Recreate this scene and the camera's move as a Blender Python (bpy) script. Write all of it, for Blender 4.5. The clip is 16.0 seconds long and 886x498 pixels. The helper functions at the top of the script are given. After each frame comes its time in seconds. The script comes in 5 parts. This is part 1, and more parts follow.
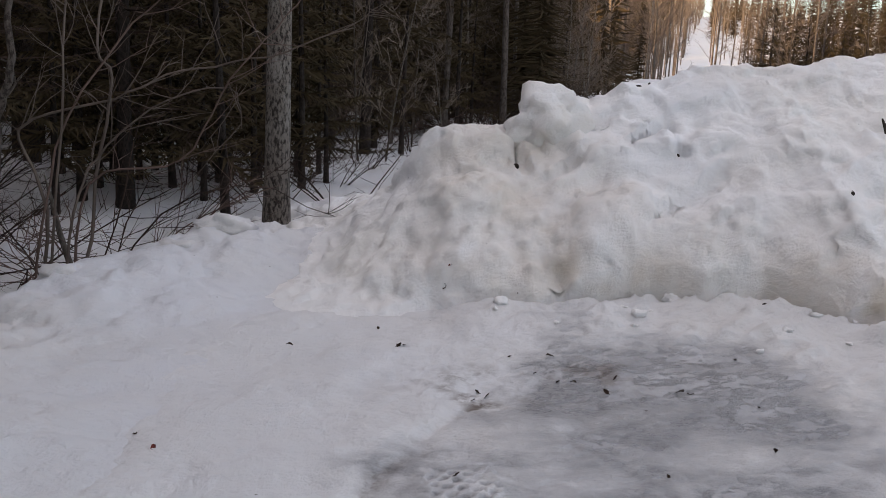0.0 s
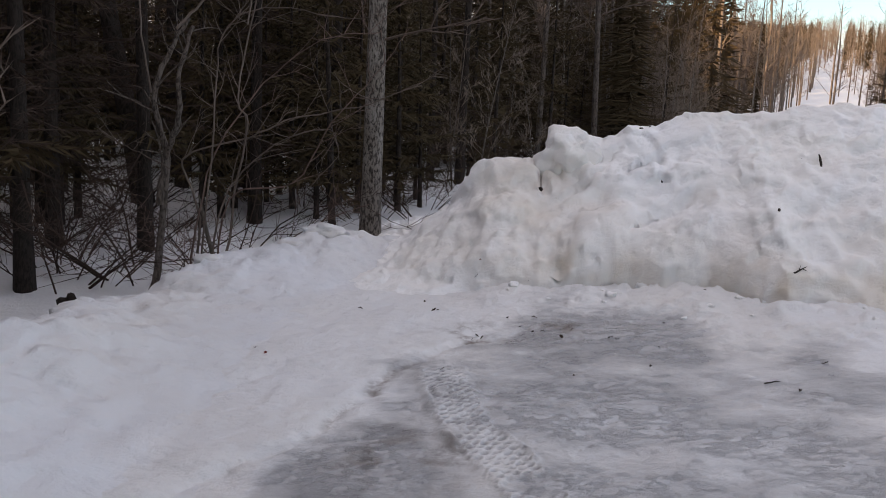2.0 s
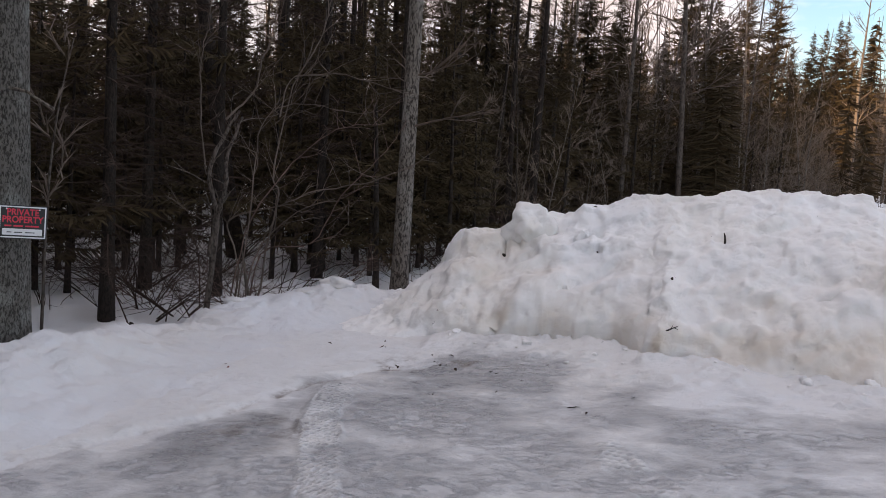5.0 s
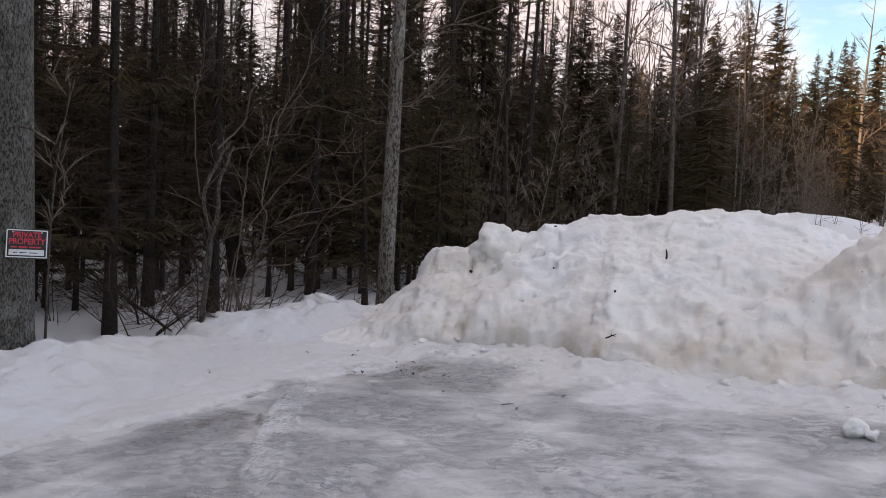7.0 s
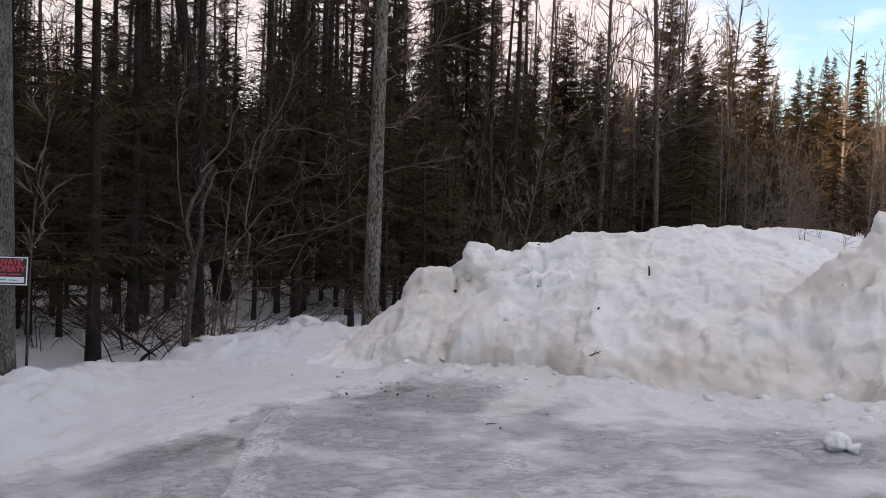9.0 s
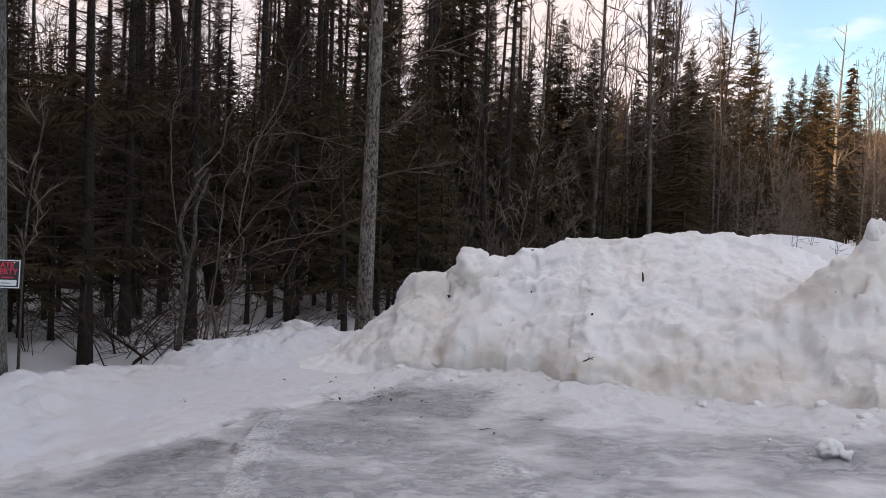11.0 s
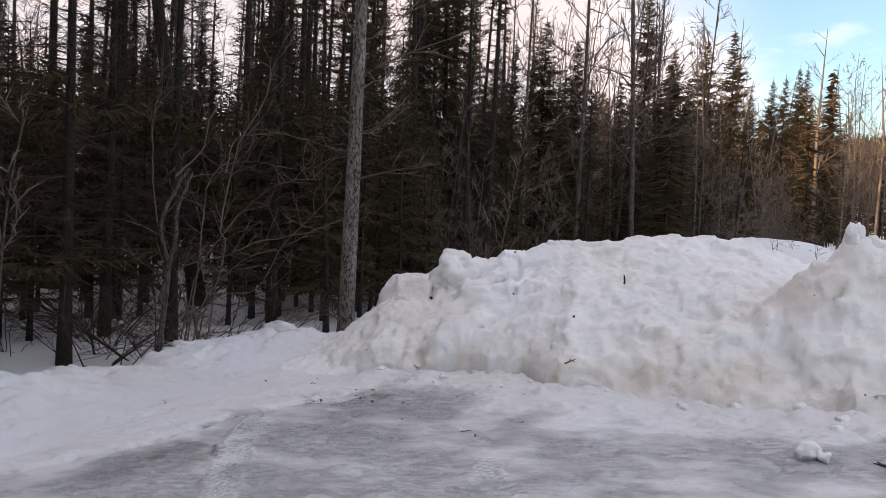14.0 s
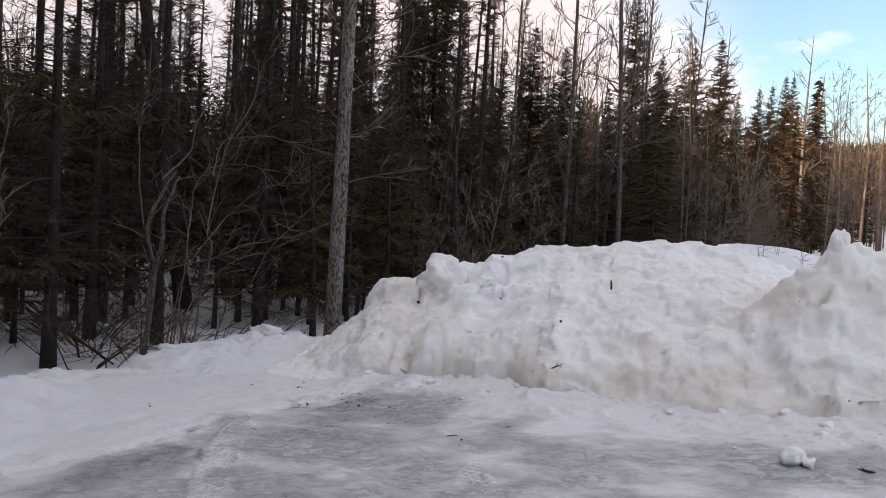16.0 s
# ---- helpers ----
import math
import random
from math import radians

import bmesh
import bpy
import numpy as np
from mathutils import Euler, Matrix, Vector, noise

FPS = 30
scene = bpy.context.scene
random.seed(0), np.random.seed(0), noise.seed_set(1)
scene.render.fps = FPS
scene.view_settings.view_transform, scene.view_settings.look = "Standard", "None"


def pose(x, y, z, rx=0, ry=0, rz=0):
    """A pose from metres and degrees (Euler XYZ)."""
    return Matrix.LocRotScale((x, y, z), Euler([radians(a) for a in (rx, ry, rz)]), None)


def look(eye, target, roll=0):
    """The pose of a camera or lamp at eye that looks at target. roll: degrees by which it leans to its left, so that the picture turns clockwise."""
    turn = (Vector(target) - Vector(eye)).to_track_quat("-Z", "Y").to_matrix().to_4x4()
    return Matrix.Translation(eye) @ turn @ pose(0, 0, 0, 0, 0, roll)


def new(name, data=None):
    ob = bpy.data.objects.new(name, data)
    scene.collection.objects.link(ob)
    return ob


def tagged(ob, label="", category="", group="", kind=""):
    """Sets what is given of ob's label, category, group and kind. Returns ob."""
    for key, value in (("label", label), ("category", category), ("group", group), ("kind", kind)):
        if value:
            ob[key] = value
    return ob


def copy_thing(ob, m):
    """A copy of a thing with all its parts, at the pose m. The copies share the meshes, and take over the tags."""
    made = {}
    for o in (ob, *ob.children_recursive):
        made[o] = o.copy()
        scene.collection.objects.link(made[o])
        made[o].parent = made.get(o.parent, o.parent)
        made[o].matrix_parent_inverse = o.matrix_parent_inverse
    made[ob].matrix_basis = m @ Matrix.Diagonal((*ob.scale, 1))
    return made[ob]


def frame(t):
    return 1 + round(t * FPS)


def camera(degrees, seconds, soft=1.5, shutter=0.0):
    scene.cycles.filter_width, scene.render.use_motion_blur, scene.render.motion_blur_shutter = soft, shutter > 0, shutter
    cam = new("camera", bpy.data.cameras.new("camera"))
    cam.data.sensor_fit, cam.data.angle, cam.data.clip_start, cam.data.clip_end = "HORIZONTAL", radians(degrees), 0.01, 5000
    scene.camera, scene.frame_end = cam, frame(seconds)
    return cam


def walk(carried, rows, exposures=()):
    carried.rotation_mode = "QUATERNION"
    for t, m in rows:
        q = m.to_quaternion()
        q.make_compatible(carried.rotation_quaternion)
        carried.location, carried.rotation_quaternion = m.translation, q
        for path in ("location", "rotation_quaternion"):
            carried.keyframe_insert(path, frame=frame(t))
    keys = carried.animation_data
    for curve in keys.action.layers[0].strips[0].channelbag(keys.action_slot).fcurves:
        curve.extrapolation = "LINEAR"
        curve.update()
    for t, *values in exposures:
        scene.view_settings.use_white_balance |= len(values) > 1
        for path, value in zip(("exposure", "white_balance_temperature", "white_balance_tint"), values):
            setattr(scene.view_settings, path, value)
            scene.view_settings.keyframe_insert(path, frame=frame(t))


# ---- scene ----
cam = camera(53.1, 16.0, 0.9)
METRES, EYE, TILT, LEAN, TURN = 5.435, 1.5, 0.0, 0.0, -4.1
ROWS = [
    (0.0, 0.0, 0.0, 0.0, 0.52, -11.32, -2.59),
    (0.5, 0.0095, -0.1187, 0.0001, 2.4, -11.14, -2.83),
    (1.0, 0.0328, -0.212, 0.012, 3.76, -11.29, -3.16),
    (1.5, 0.0642, -0.2865, 0.0134, 5.16, -10.15, -2.59),
    (2.0, 0.1264, -0.3407, 0.0232, 8.31, -9.47, -2.4),
    (2.5, 0.2061, -0.3803, 0.0312, 10.05, -8.12, -2.52),
    (3.0, 0.2819, -0.4384, 0.0365, 10.05, -7.1, -3.02),
    (3.5, 0.3438, -0.4725, 0.0467, 12.92, -6.4, -2.95),
    (6.0, 0.5759, -0.6127, 0.0686, 19.31, -4.98, -3.7),
    (6.5, 0.6135, -0.6436, 0.072, 19.55, -4.4, -3.59),
    (7.0, 0.6272, -0.6553, 0.0744, 19.72, -4.4, -2.9),
    (7.5, 0.6336, -0.652, 0.0751, 20.23, -3.78, -2.48),
    (8.0, 0.6373, -0.6525, 0.0744, 19.58, -3.42, -2.04),
    (8.5, 0.6382, -0.6516, 0.0743, 19.29, -3.35, -2.0),
    (9.0, 0.6376, -0.6521, 0.0756, 18.96, -3.1, -2.02),
    (11.5, 0.6355, -0.6529, 0.0752, 18.37, -2.71, -2.43),
    (12.0, 0.6367, -0.6526, 0.0752, 18.17, -2.65, -2.54),
    (12.5, 0.6375, -0.6531, 0.0753, 18.03, -2.63, -2.65),
    (13.0, 0.6377, -0.653, 0.0756, 17.94, -2.64, -2.69),
    (13.5, 0.6374, -0.6525, 0.076, 17.79, -2.61, -2.69),
    (14.0, 0.637, -0.6522, 0.0759, 17.45, -2.61, -2.68),
    (14.5, 0.6367, -0.6517, 0.0758, 17.26, -2.53, -2.75),
    (15.0, 0.6368, -0.6523, 0.076, 17.15, -2.44, -2.89),
    (15.5, 0.6368, -0.6516, 0.0754, 16.94, -2.35, -3.0),
    (16.0, 0.6371, -0.6519, 0.0759, 16.66, -2.29, -3.05),
]
walk(cam, [(t, pose(0, 0, EYE, TILT, LEAN, TURN) @ pose(METRES * x, METRES * y, METRES * z, 90 + pitch, roll, yaw)) for t, x, y, z, yaw, pitch, roll in ROWS],
     [(0.0, 1.0, 7050, 11.0), (1.0, 1.13, 7050, 11.5), (1.6, 0.97, 7000, 12.0), (2.5, 0.97, 7000, 12.5), (6.0, 1.01, 7000, 12.5), (16.0, 1.03, 6850, 12.0)])

# ---- world, sun, exposure ----
SUN_AZ, SUN_EL = -115.0, 10.0            # degrees from +y towards +x, and above the horizon
world = bpy.data.worlds.new("evening_sky")
scene.world = world
world.use_nodes = True
wn, wl = world.node_tree.nodes, world.node_tree.links
wn.clear()
w_out = wn.new("ShaderNodeOutputWorld")
w_bg = wn.new("ShaderNodeBackground")
w_sky = wn.new("ShaderNodeTexSky")
w_sky.sky_type = 'NISHITA'
w_sky.sun_disc = False
w_sky.sun_elevation = radians(SUN_EL)
w_sky.sun_rotation = radians(SUN_AZ)
w_sky.air_density, w_sky.dust_density, w_sky.ozone_density = 1.0, 0.3, 2.5
w_co = wn.new("ShaderNodeTexCoord")
w_map = wn.new("ShaderNodeMapping")
w_map.inputs["Scale"].default_value = (1.0, 1.0, 3.2)
w_noise = wn.new("ShaderNodeTexNoise")
w_noise.inputs["Scale"].default_value = 3.4
w_noise.inputs["Detail"].default_value = 6.0
w_noise.inputs["Roughness"].default_value = 0.52
w_ramp = wn.new("ShaderNodeValToRGB")
w_ramp.color_ramp.elements[0].position, w_ramp.color_ramp.elements[0].color = 0.52, (0.05, 0.05, 0.05, 1)
w_ramp.color_ramp.elements[1].position = 0.70
# a bank of warm cloud towards the sunset
w_side = wn.new("ShaderNodeVectorMath")
w_side.operation = 'DOT_PRODUCT'
w_side.inputs[1].default_value = (-0.643, 0.766, 0.0)
w_bank = wn.new("ShaderNodeMapRange")
w_bank.interpolation_type = 'SMOOTHSTEP'
w_bank.inputs["From Min"].default_value, w_bank.inputs["From Max"].default_value = 0.66, 0.82
w_bank.inputs["To Max"].default_value = 0.8
# bright cloud added overhead, above the view, to lift the light on the snow
w_up = wn.new("ShaderNodeSeparateXYZ")
w_high = wn.new("ShaderNodeMapRange")
w_high.interpolation_type = 'SMOOTHSTEP'
w_high.inputs["From Min"].default_value, w_high.inputs["From Max"].default_value = 0.25, 0.7
w_high.inputs["To Max"].default_value = 0.4
w_all = wn.new("ShaderNodeMath")
w_all.operation = 'ADD'
w_sum = wn.new("ShaderNodeMath")
w_sum.operation, w_sum.use_clamp = 'ADD', True
w_tone = wn.new("ShaderNodeMix")
w_tone.data_type = 'RGBA'
w_tone.inputs["A"].default_value, w_tone.inputs["B"].default_value = (4.9, 4.6, 4.8, 1), (3.1, 2.68, 2.68, 1)
w_mix = wn.new("ShaderNodeMix")
w_mix.data_type = 'RGBA'
wl.new(w_co.outputs["Generated"], w_map.inputs["Vector"])
wl.new(w_map.outputs["Vector"], w_noise.inputs["Vector"])
wl.new(w_noise.outputs["Fac"], w_ramp.inputs["Fac"])
wl.new(w_co.outputs["Generated"], w_side.inputs[0])
wl.new(w_side.outputs["Value"], w_bank.inputs["Value"])
wl.new(w_ramp.outputs["Color"], w_sum.inputs[0])
wl.new(w_co.outputs["Generated"], w_up.inputs[0])
wl.new(w_up.outputs["Z"], w_high.inputs["Value"])
wl.new(w_bank.outputs["Result"], w_all.inputs[0])
wl.new(w_high.outputs["Result"], w_all.inputs[1])
wl.new(w_all.outputs["Value"], w_sum.inputs[1])
wl.new(w_sum.outputs["Value"], w_mix.inputs["Factor"])
wl.new(w_bank.outputs["Result"], w_tone.inputs["Factor"])
wl.new(w_tone.outputs["Result"], w_mix.inputs["B"])
wl.new(w_sky.outputs["Color"], w_mix.inputs["A"])
wl.new(w_mix.outputs["Result"], w_bg.inputs["Color"])
w_bg.inputs["Strength"].default_value = 0.15
wl.new(w_bg.outputs["Background"], w_out.inputs["Surface"])

sun = new("sun", bpy.data.lights.new("sun", 'SUN'))
sun.data.energy, sun.data.angle, sun.data.color = 5.0, radians(0.6), (1.0, 0.70, 0.42)
a, e = radians(SUN_AZ), radians(SUN_EL)
sun.matrix_world = look(Vector((math.sin(a) * math.cos(e), math.cos(a) * math.cos(e), math.sin(e))) * 60, (0, 0, 0))


# ---- materials ----
def material(name, rough=0.8, spec=0.3):
    m = bpy.data.materials.new(name)
    m.use_nodes = True
    n = m.node_tree.nodes
    b = n["Principled BSDF"]
    b.inputs["Roughness"].default_value = rough
    b.inputs["Specular IOR Level"].default_value = spec
    return m, n, m.node_tree.links, b


def noise_node(n, l, scale, detail=4, rough=0.55, vec=None, stretch=None):
    t = n.new("ShaderNodeTexNoise")
    t.inputs["Scale"].default_value, t.inputs["Detail"].default_value, t.inputs["Roughness"].default_value = scale, detail, rough
    if vec is not None:
        if stretch:
            mp = n.new("ShaderNodeMapping")
            mp.inputs["Scale"].default_value = stretch
            l.new(vec, mp.inputs["Vector"])
            vec = mp.outputs["Vector"]
        l.new(vec, t.inputs["Vector"])
    return t.outputs["Fac"]


def ramp(n, l, fac, *stops):
    r = n.new("ShaderNodeValToRGB")
    els = r.color_ramp.elements
    while len(els) < len(stops):
        els.new(0.5)
    for el, (p, c) in zip(els, stops):
        el.position = p
        el.color = (c, c, c, 1) if isinstance(c, (int, float)) else (*c, 1)
    l.new(fac, r.inputs["Fac"])
    return r.outputs["Color"]


def mix(n, l, fac, a, b, blend='MIX'):
    m = n.new("ShaderNodeMix")
    m.data_type, m.blend_type = 'RGBA', blend
    for key, v in (("Factor", fac), ("A", a), ("B", b)):
        if isinstance(v, (int, float)):
            m.inputs[key].default_value = v if key == "Factor" else (v, v, v, 1)
        elif isinstance(v, tuple):
            m.inputs[key].default_value = (*v, 1)
        else:
            l.new(v, m.inputs[key])
    return m.outputs["Result"]


def maths(n, l, op, a, b=0.0, clamp=False):
    m = n.new("ShaderNodeMath")
    m.operation, m.use_clamp = op, clamp
    for i, v in enumerate((a, b)):
        if isinstance(v, (int, float)):
            m.inputs[i].default_value = v
        else:
            l.new(v, m.inputs[i])
    return m.outputs[0]


def bump(n, l, b, height, strength, dist):
    k = n.new("ShaderNodeBump")
    k.inputs["Strength"].default_value, k.inputs["Distance"].default_value = strength, dist
    l.new(height, k.inputs["Height"])
    l.new(k.outputs["Normal"], b.inputs["Normal"])
    return k


def coords(n, which="Object"):
    return n.new("ShaderNodeTexCoord").outputs[which]


def attr(n, name):
    t = n.new("ShaderNodeAttribute")
    t.attribute_name = name
    return t.outputs["Fac"]


def snow_material(name, icy, clean=(0.86, 0.865, 0.885), old=(0.84, 0.825, 0.805)):
    m, n, l, b = material(name, 0.62, 0.35)
    v = coords(n)
    big, mid, fine = noise_node(n, l, 0.9, 4, 0.55, v), noise_node(n, l, 8.5, 8, 0.72, v), noise_node(n, l, 60, 4, 0.65, v)
    col = mix(n, l, ramp(n, l, big, (0.35, 0.0), (0.68, 1.0)), clean, old)
    dirt = maths(n, l, 'MULTIPLY', attr(n, "dirt"), ramp(n, l, noise_node(n, l, 3.2, 4, 0.55, v), (0.3, 0.3), (0.68, 1.0)))
    col = mix(n, l, dirt, col, (0.64, 0.55, 0.455))
    # fine grit melted out of the snow
    vor = n.new("ShaderNodeTexVoronoi")
    vor.inputs["Scale"].default_value = 9.0
    l.new(v, vor.inputs["Vector"])
    speck = ramp(n, l, vor.outputs["Distance"], (0.035, 1.0), (0.05, 0.0))
    pick = ramp(n, l, vor.outputs["Color"], (0.75, 0.0), (0.78, 1.0))
    grit = maths(n, l, 'MULTIPLY', maths(n, l, 'MULTIPLY', speck, pick), attr(n, "grit"))
    col = mix(n, l, grit, col, (0.06, 0.045, 0.035))
    height = maths(n, l, 'ADD', maths(n, l, 'MULTIPLY', mid, 1.0), maths(n, l, 'MULTIPLY', fine, 0.09))
    if icy:
        ice = attr(n, "ice")
        along = n.new("ShaderNodeMapping")
        along.inputs["Rotation"].default_value = (0, 0, radians(-62))
        along.inputs["Scale"].default_value = (0.62, 1.0, 1.0)
        l.new(v, along.inputs["Vector"])
        w = along.outputs["Vector"]
        patch = noise_node(n, l, 1.6, 8, 0.66, w)
        streak = noise_node(n, l, 5.5, 9, 0.72, w)
        crust = noise_node(n, l, 11.0, 10, 0.71, w)
        grain = noise_node(n, l, 48.0, 6, 0.8, v)
        vary = maths(n, l, 'ADD', maths(n, l, 'MULTIPLY', maths(n, l, 'SUBTRACT', patch, 0.5), 1.7), maths(n, l, 'MULTIPLY', maths(n, l, 'SUBTRACT', streak, 0.5), 1.5))
        wet = ramp(n, l, maths(n, l, 'ADD', ice, maths(n, l, 'MULTIPLY', vary, ramp(n, l, ice, (0.0, 0.12), (0.3, 1.0)))), (0.16, 0.0), (0.78, 1.0))
        icecol = mix(n, l, ramp(n, l, patch, (0.36, 0.0), (0.64, 1.0)), (0.25, 0.25, 0.262), (0.52, 0.52, 0.538))
        icecol = mix(n, l, ramp(n, l, streak, (0.36, 0.5), (0.48, 0.0)), icecol, (0.17, 0.17, 0.18))
        # thin frozen crust left on the ice, with sharp torn edges
        flake = maths(n, l, 'MULTIPLY', ramp(n, l, crust, (0.50, 0.0), (0.61, 1.0)), ramp(n, l, patch, (0.38, 0.2), (0.6, 1.0)))
        icecol = mix(n, l, maths(n, l, 'MULTIPLY', flake, 0.55), icecol, (0.70, 0.70, 0.725))
        icecol = mix(n, l, ramp(n, l, grain, (0.34, 0.35), (0.42, 0.0)), icecol, (0.11, 0.11, 0.115))
        col = mix(n, l, wet, col, icecol)
        col = mix(n, l, maths(n, l, 'MULTIPLY', attr(n, "mud"), ramp(n, l, mid, (0.4, 0.0), (0.56, 0.95))), col, (0.12, 0.088, 0.068))
        bare = maths(n, l, 'MULTIPLY', wet, maths(n, l, 'SUBTRACT', 1.0, flake))
        l.new(ramp(n, l, bare, (0.0, 0.62), (1.0, 0.26)), b.inputs["Roughness"])
        height = maths(n, l, 'ADD', maths(n, l, 'MULTIPLY', height, maths(n, l, 'SUBTRACT', 1.0, maths(n, l, 'MULTIPLY', bare, 0.75))), maths(n, l, 'MULTIPLY', maths(n, l, 'MULTIPLY', flake, wet), 0.16))
    l.new(col, b.inputs["Base Color"])
    bump(n, l, b, height, 0.75, 0.04)
    return m


def bark_material(name, dark, light, lichen, scale=1.0, rough=0.9):
    m, n, l, b = material(name, rough, 0.2)
    v = coords(n)
    ridge = noise_node(n, l, 38 * scale, 6, 0.72, v, (1.0, 1.0, 0.42))
    blotch = noise_node(n, l, 3.5 * scale, 4, 0.6, v, (1.0, 1.0, 0.6))
    fine = noise_node(n, l, 60 * scale, 3, 0.6, v)
    col = mix(n, l, ramp(n, l, ridge, (0.43, 0.0), (0.54, 1.0)), dark, light)
    col = mix(n, l, maths(n, l, 'MULTIPLY', ramp(n, l, blotch, (0.5, 0.0), (0.66, 0.75)), ramp(n, l, ridge, (0.4, 0.1), (0.55, 1.0))), col, lichen)
    info = n.new("ShaderNodeObjectInfo")
    col = mix(n, l, maths(n, l, 'MULTIPLY', info.outputs["Random"], 0.45), col, dark)
    l.new(col, b.inputs["Base Color"])
    bump(n, l, b, maths(n, l, 'ADD', ridge, maths(n, l, 'MULTIPLY', fine, 0.3)), 0.8, 0.02 / scale)
    return m


def twig_material(name, a, c):
    m, n, l, b = material(name, 0.85, 0.2)
    v = coords(n)
    col = mix(n, l, ramp(n, l, noise_node(n, l, 1.6, 3, 0.6, v), (0.35, 0.0), (0.65, 1.0)), a, c)
    info = n.new("ShaderNodeObjectInfo")
    col = mix(n, l, maths(n, l, 'MULTIPLY', info.outputs["Random"], 0.4), col, a)
    l.new(col, b.inputs["Base Color"])
    return m


def needle_material(name, a, c):
    m, n, l, b = material(name, 0.9, 0.08)
    v = coords(n)
    geo = n.new("ShaderNodeNewGeometry")
    info = n.new("ShaderNodeObjectInfo")
    f = maths(n, l, 'ADD', maths(n, l, 'MULTIPLY', geo.outputs["Random Per Island"], 0.55), maths(n, l, 'MULTIPLY', noise_node(n, l, 1.2, 3, 0.6, v), 0.5))
    col = mix(n, l, f, a, c)
    col = mix(n, l, maths(n, l, 'MULTIPLY', info.outputs["Random"], 0.35), col, (0.07, 0.045, 0.025))
    l.new(col, b.inputs["Base Color"])
    return m


def plain_material(name, colour, rough=0.6, spec=0.4, vary=0.12, scale=20):
    m, n, l, b = material(name, rough, spec)
    f = noise_node(n, l, scale, 4, 0.6, coords(n))
    dark = tuple(c * (1 - vary * 2) for c in colour)
    l.new(mix(n, l, f, dark, colour), b.inputs["Base Color"])
    return m


TWIG_GREY = twig_material("grey_sapling_twigs", (0.08, 0.061, 0.051), (0.165, 0.13, 0.11))
SNOW = snow_material("old_snow", False)
# trodden snow is darker; part of this lower tone stands for shade
ICE = snow_material("icy_ground_snow", True, (0.72, 0.73, 0.755), (0.69, 0.685, 0.685))
# darker, bluer copy of the snow: the woods' shade put into the bank's colour
SHADED_SNOW = snow_material("shaded_bank_snow", False, (0.68, 0.695, 0.735), (0.66, 0.66, 0.67))
BARK_GREY = bark_material("grey_fissured_bark", (0.03, 0.024, 0.02), (0.19, 0.165, 0.145), (0.30, 0.28, 0.26))
BARK_SIGN = bark_material("lichen_covered_bark", (0.025, 0.022, 0.019), (0.125, 0.115, 0.105), (0.25, 0.25, 0.235), 1.7)
BARK_DARK = bark_material("dark_spruce_bark", (0.016, 0.0115, 0.0095), (0.04, 0.03, 0.025), (0.052, 0.047, 0.042))
BARK_BROWN = bark_material("brown_grey_bark", (0.04, 0.031, 0.026), (0.13, 0.106, 0.092), (0.19, 0.168, 0.15), 0.9)
BARK_PALE = bark_material("pale_birch_bark", (0.06, 0.05, 0.042), (0.19, 0.163, 0.138), (0.32, 0.29, 0.255), 0.8)
TWIG = twig_material("bare_twigs", (0.075, 0.056, 0.046), (0.165, 0.126, 0.105))
TWIG_PALE = twig_material("pale_bare_twigs", (0.11, 0.082, 0.064), (0.23, 0.185, 0.15))
TWIG_RED = twig_material("reddish_shrub_twigs", (0.085, 0.056, 0.047), (0.165, 0.113, 0.096))
NEEDLE = needle_material("spruce_needles", (0.031, 0.025, 0.016), (0.085, 0.063, 0.035))
DEAD = twig_material("dead_needle_twigs", (0.03, 0.019, 0.0145), (0.068, 0.044, 0.034))
LEAF = plain_material("dead_brown_leaf", (0.05, 0.031, 0.021), 0.8, 0.2, 0.25, 40)
SOIL = plain_material("dark_soil", (0.045, 0.036, 0.03), 0.95, 0.2, 0.25, 50)
RED_LEAF = plain_material("reddish_leaf", (0.2, 0.05, 0.04), 0.8, 0.2, 0.2, 40)


# ---- noise on arrays ----
def hash3(i, j, k, seed):
    h = (i * 374761393 + j * 668265263 + k * 2147483647 + seed * 144665) & 0xFFFFFFFF
    h = ((h ^ (h >> 13)) * 1274126177) & 0xFFFFFFFF
    h = ((h ^ (h >> 16)) * 2246822519) & 0xFFFFFFFF
    return ((h ^ (h >> 15)) & 0xFFFFFF) / 0x7FFFFF - 1.0


def vnoise(x, y, z, seed=0):
    """Smooth noise from -1 to 1 on arrays."""
    xi, yi, zi = np.floor(x), np.floor(y), np.floor(z)
    fx, fy, fz = x - xi, y - yi, z - zi
    xi, yi, zi = xi.astype(np.int64), yi.astype(np.int64), zi.astype(np.int64)
    fx, fy, fz = (f * f * f * (f * (f * 6 - 15) + 10) for f in (fx, fy, fz))
    out = 0
    for dx in (0, 1):
        for dy in (0, 1):
            for dz in (0, 1):
                w = (fx if dx else 1 - fx) * (fy if dy else 1 - fy) * (fz if dz else 1 - fz)
                out = out + w * hash3(xi + dx, yi + dy, zi + dz, seed)
    return out


def fbm(x, y, z, octaves=4, gain=0.5, seed=0):
    out, amp = 0, 1.0
    for o in range(octaves):
        out = out + amp * vnoise(x, y, z, seed + o * 17)
        x, y, z, amp = x * 2.03 + 5.1, y * 2.03 + 1.7, z * 2.03 + 3.3, amp * gain
    return out


def smooth(a, b, x):
    t = np.clip((x - a) / (b - a), 0, 1)
    return t * t * (3 - 2 * t)


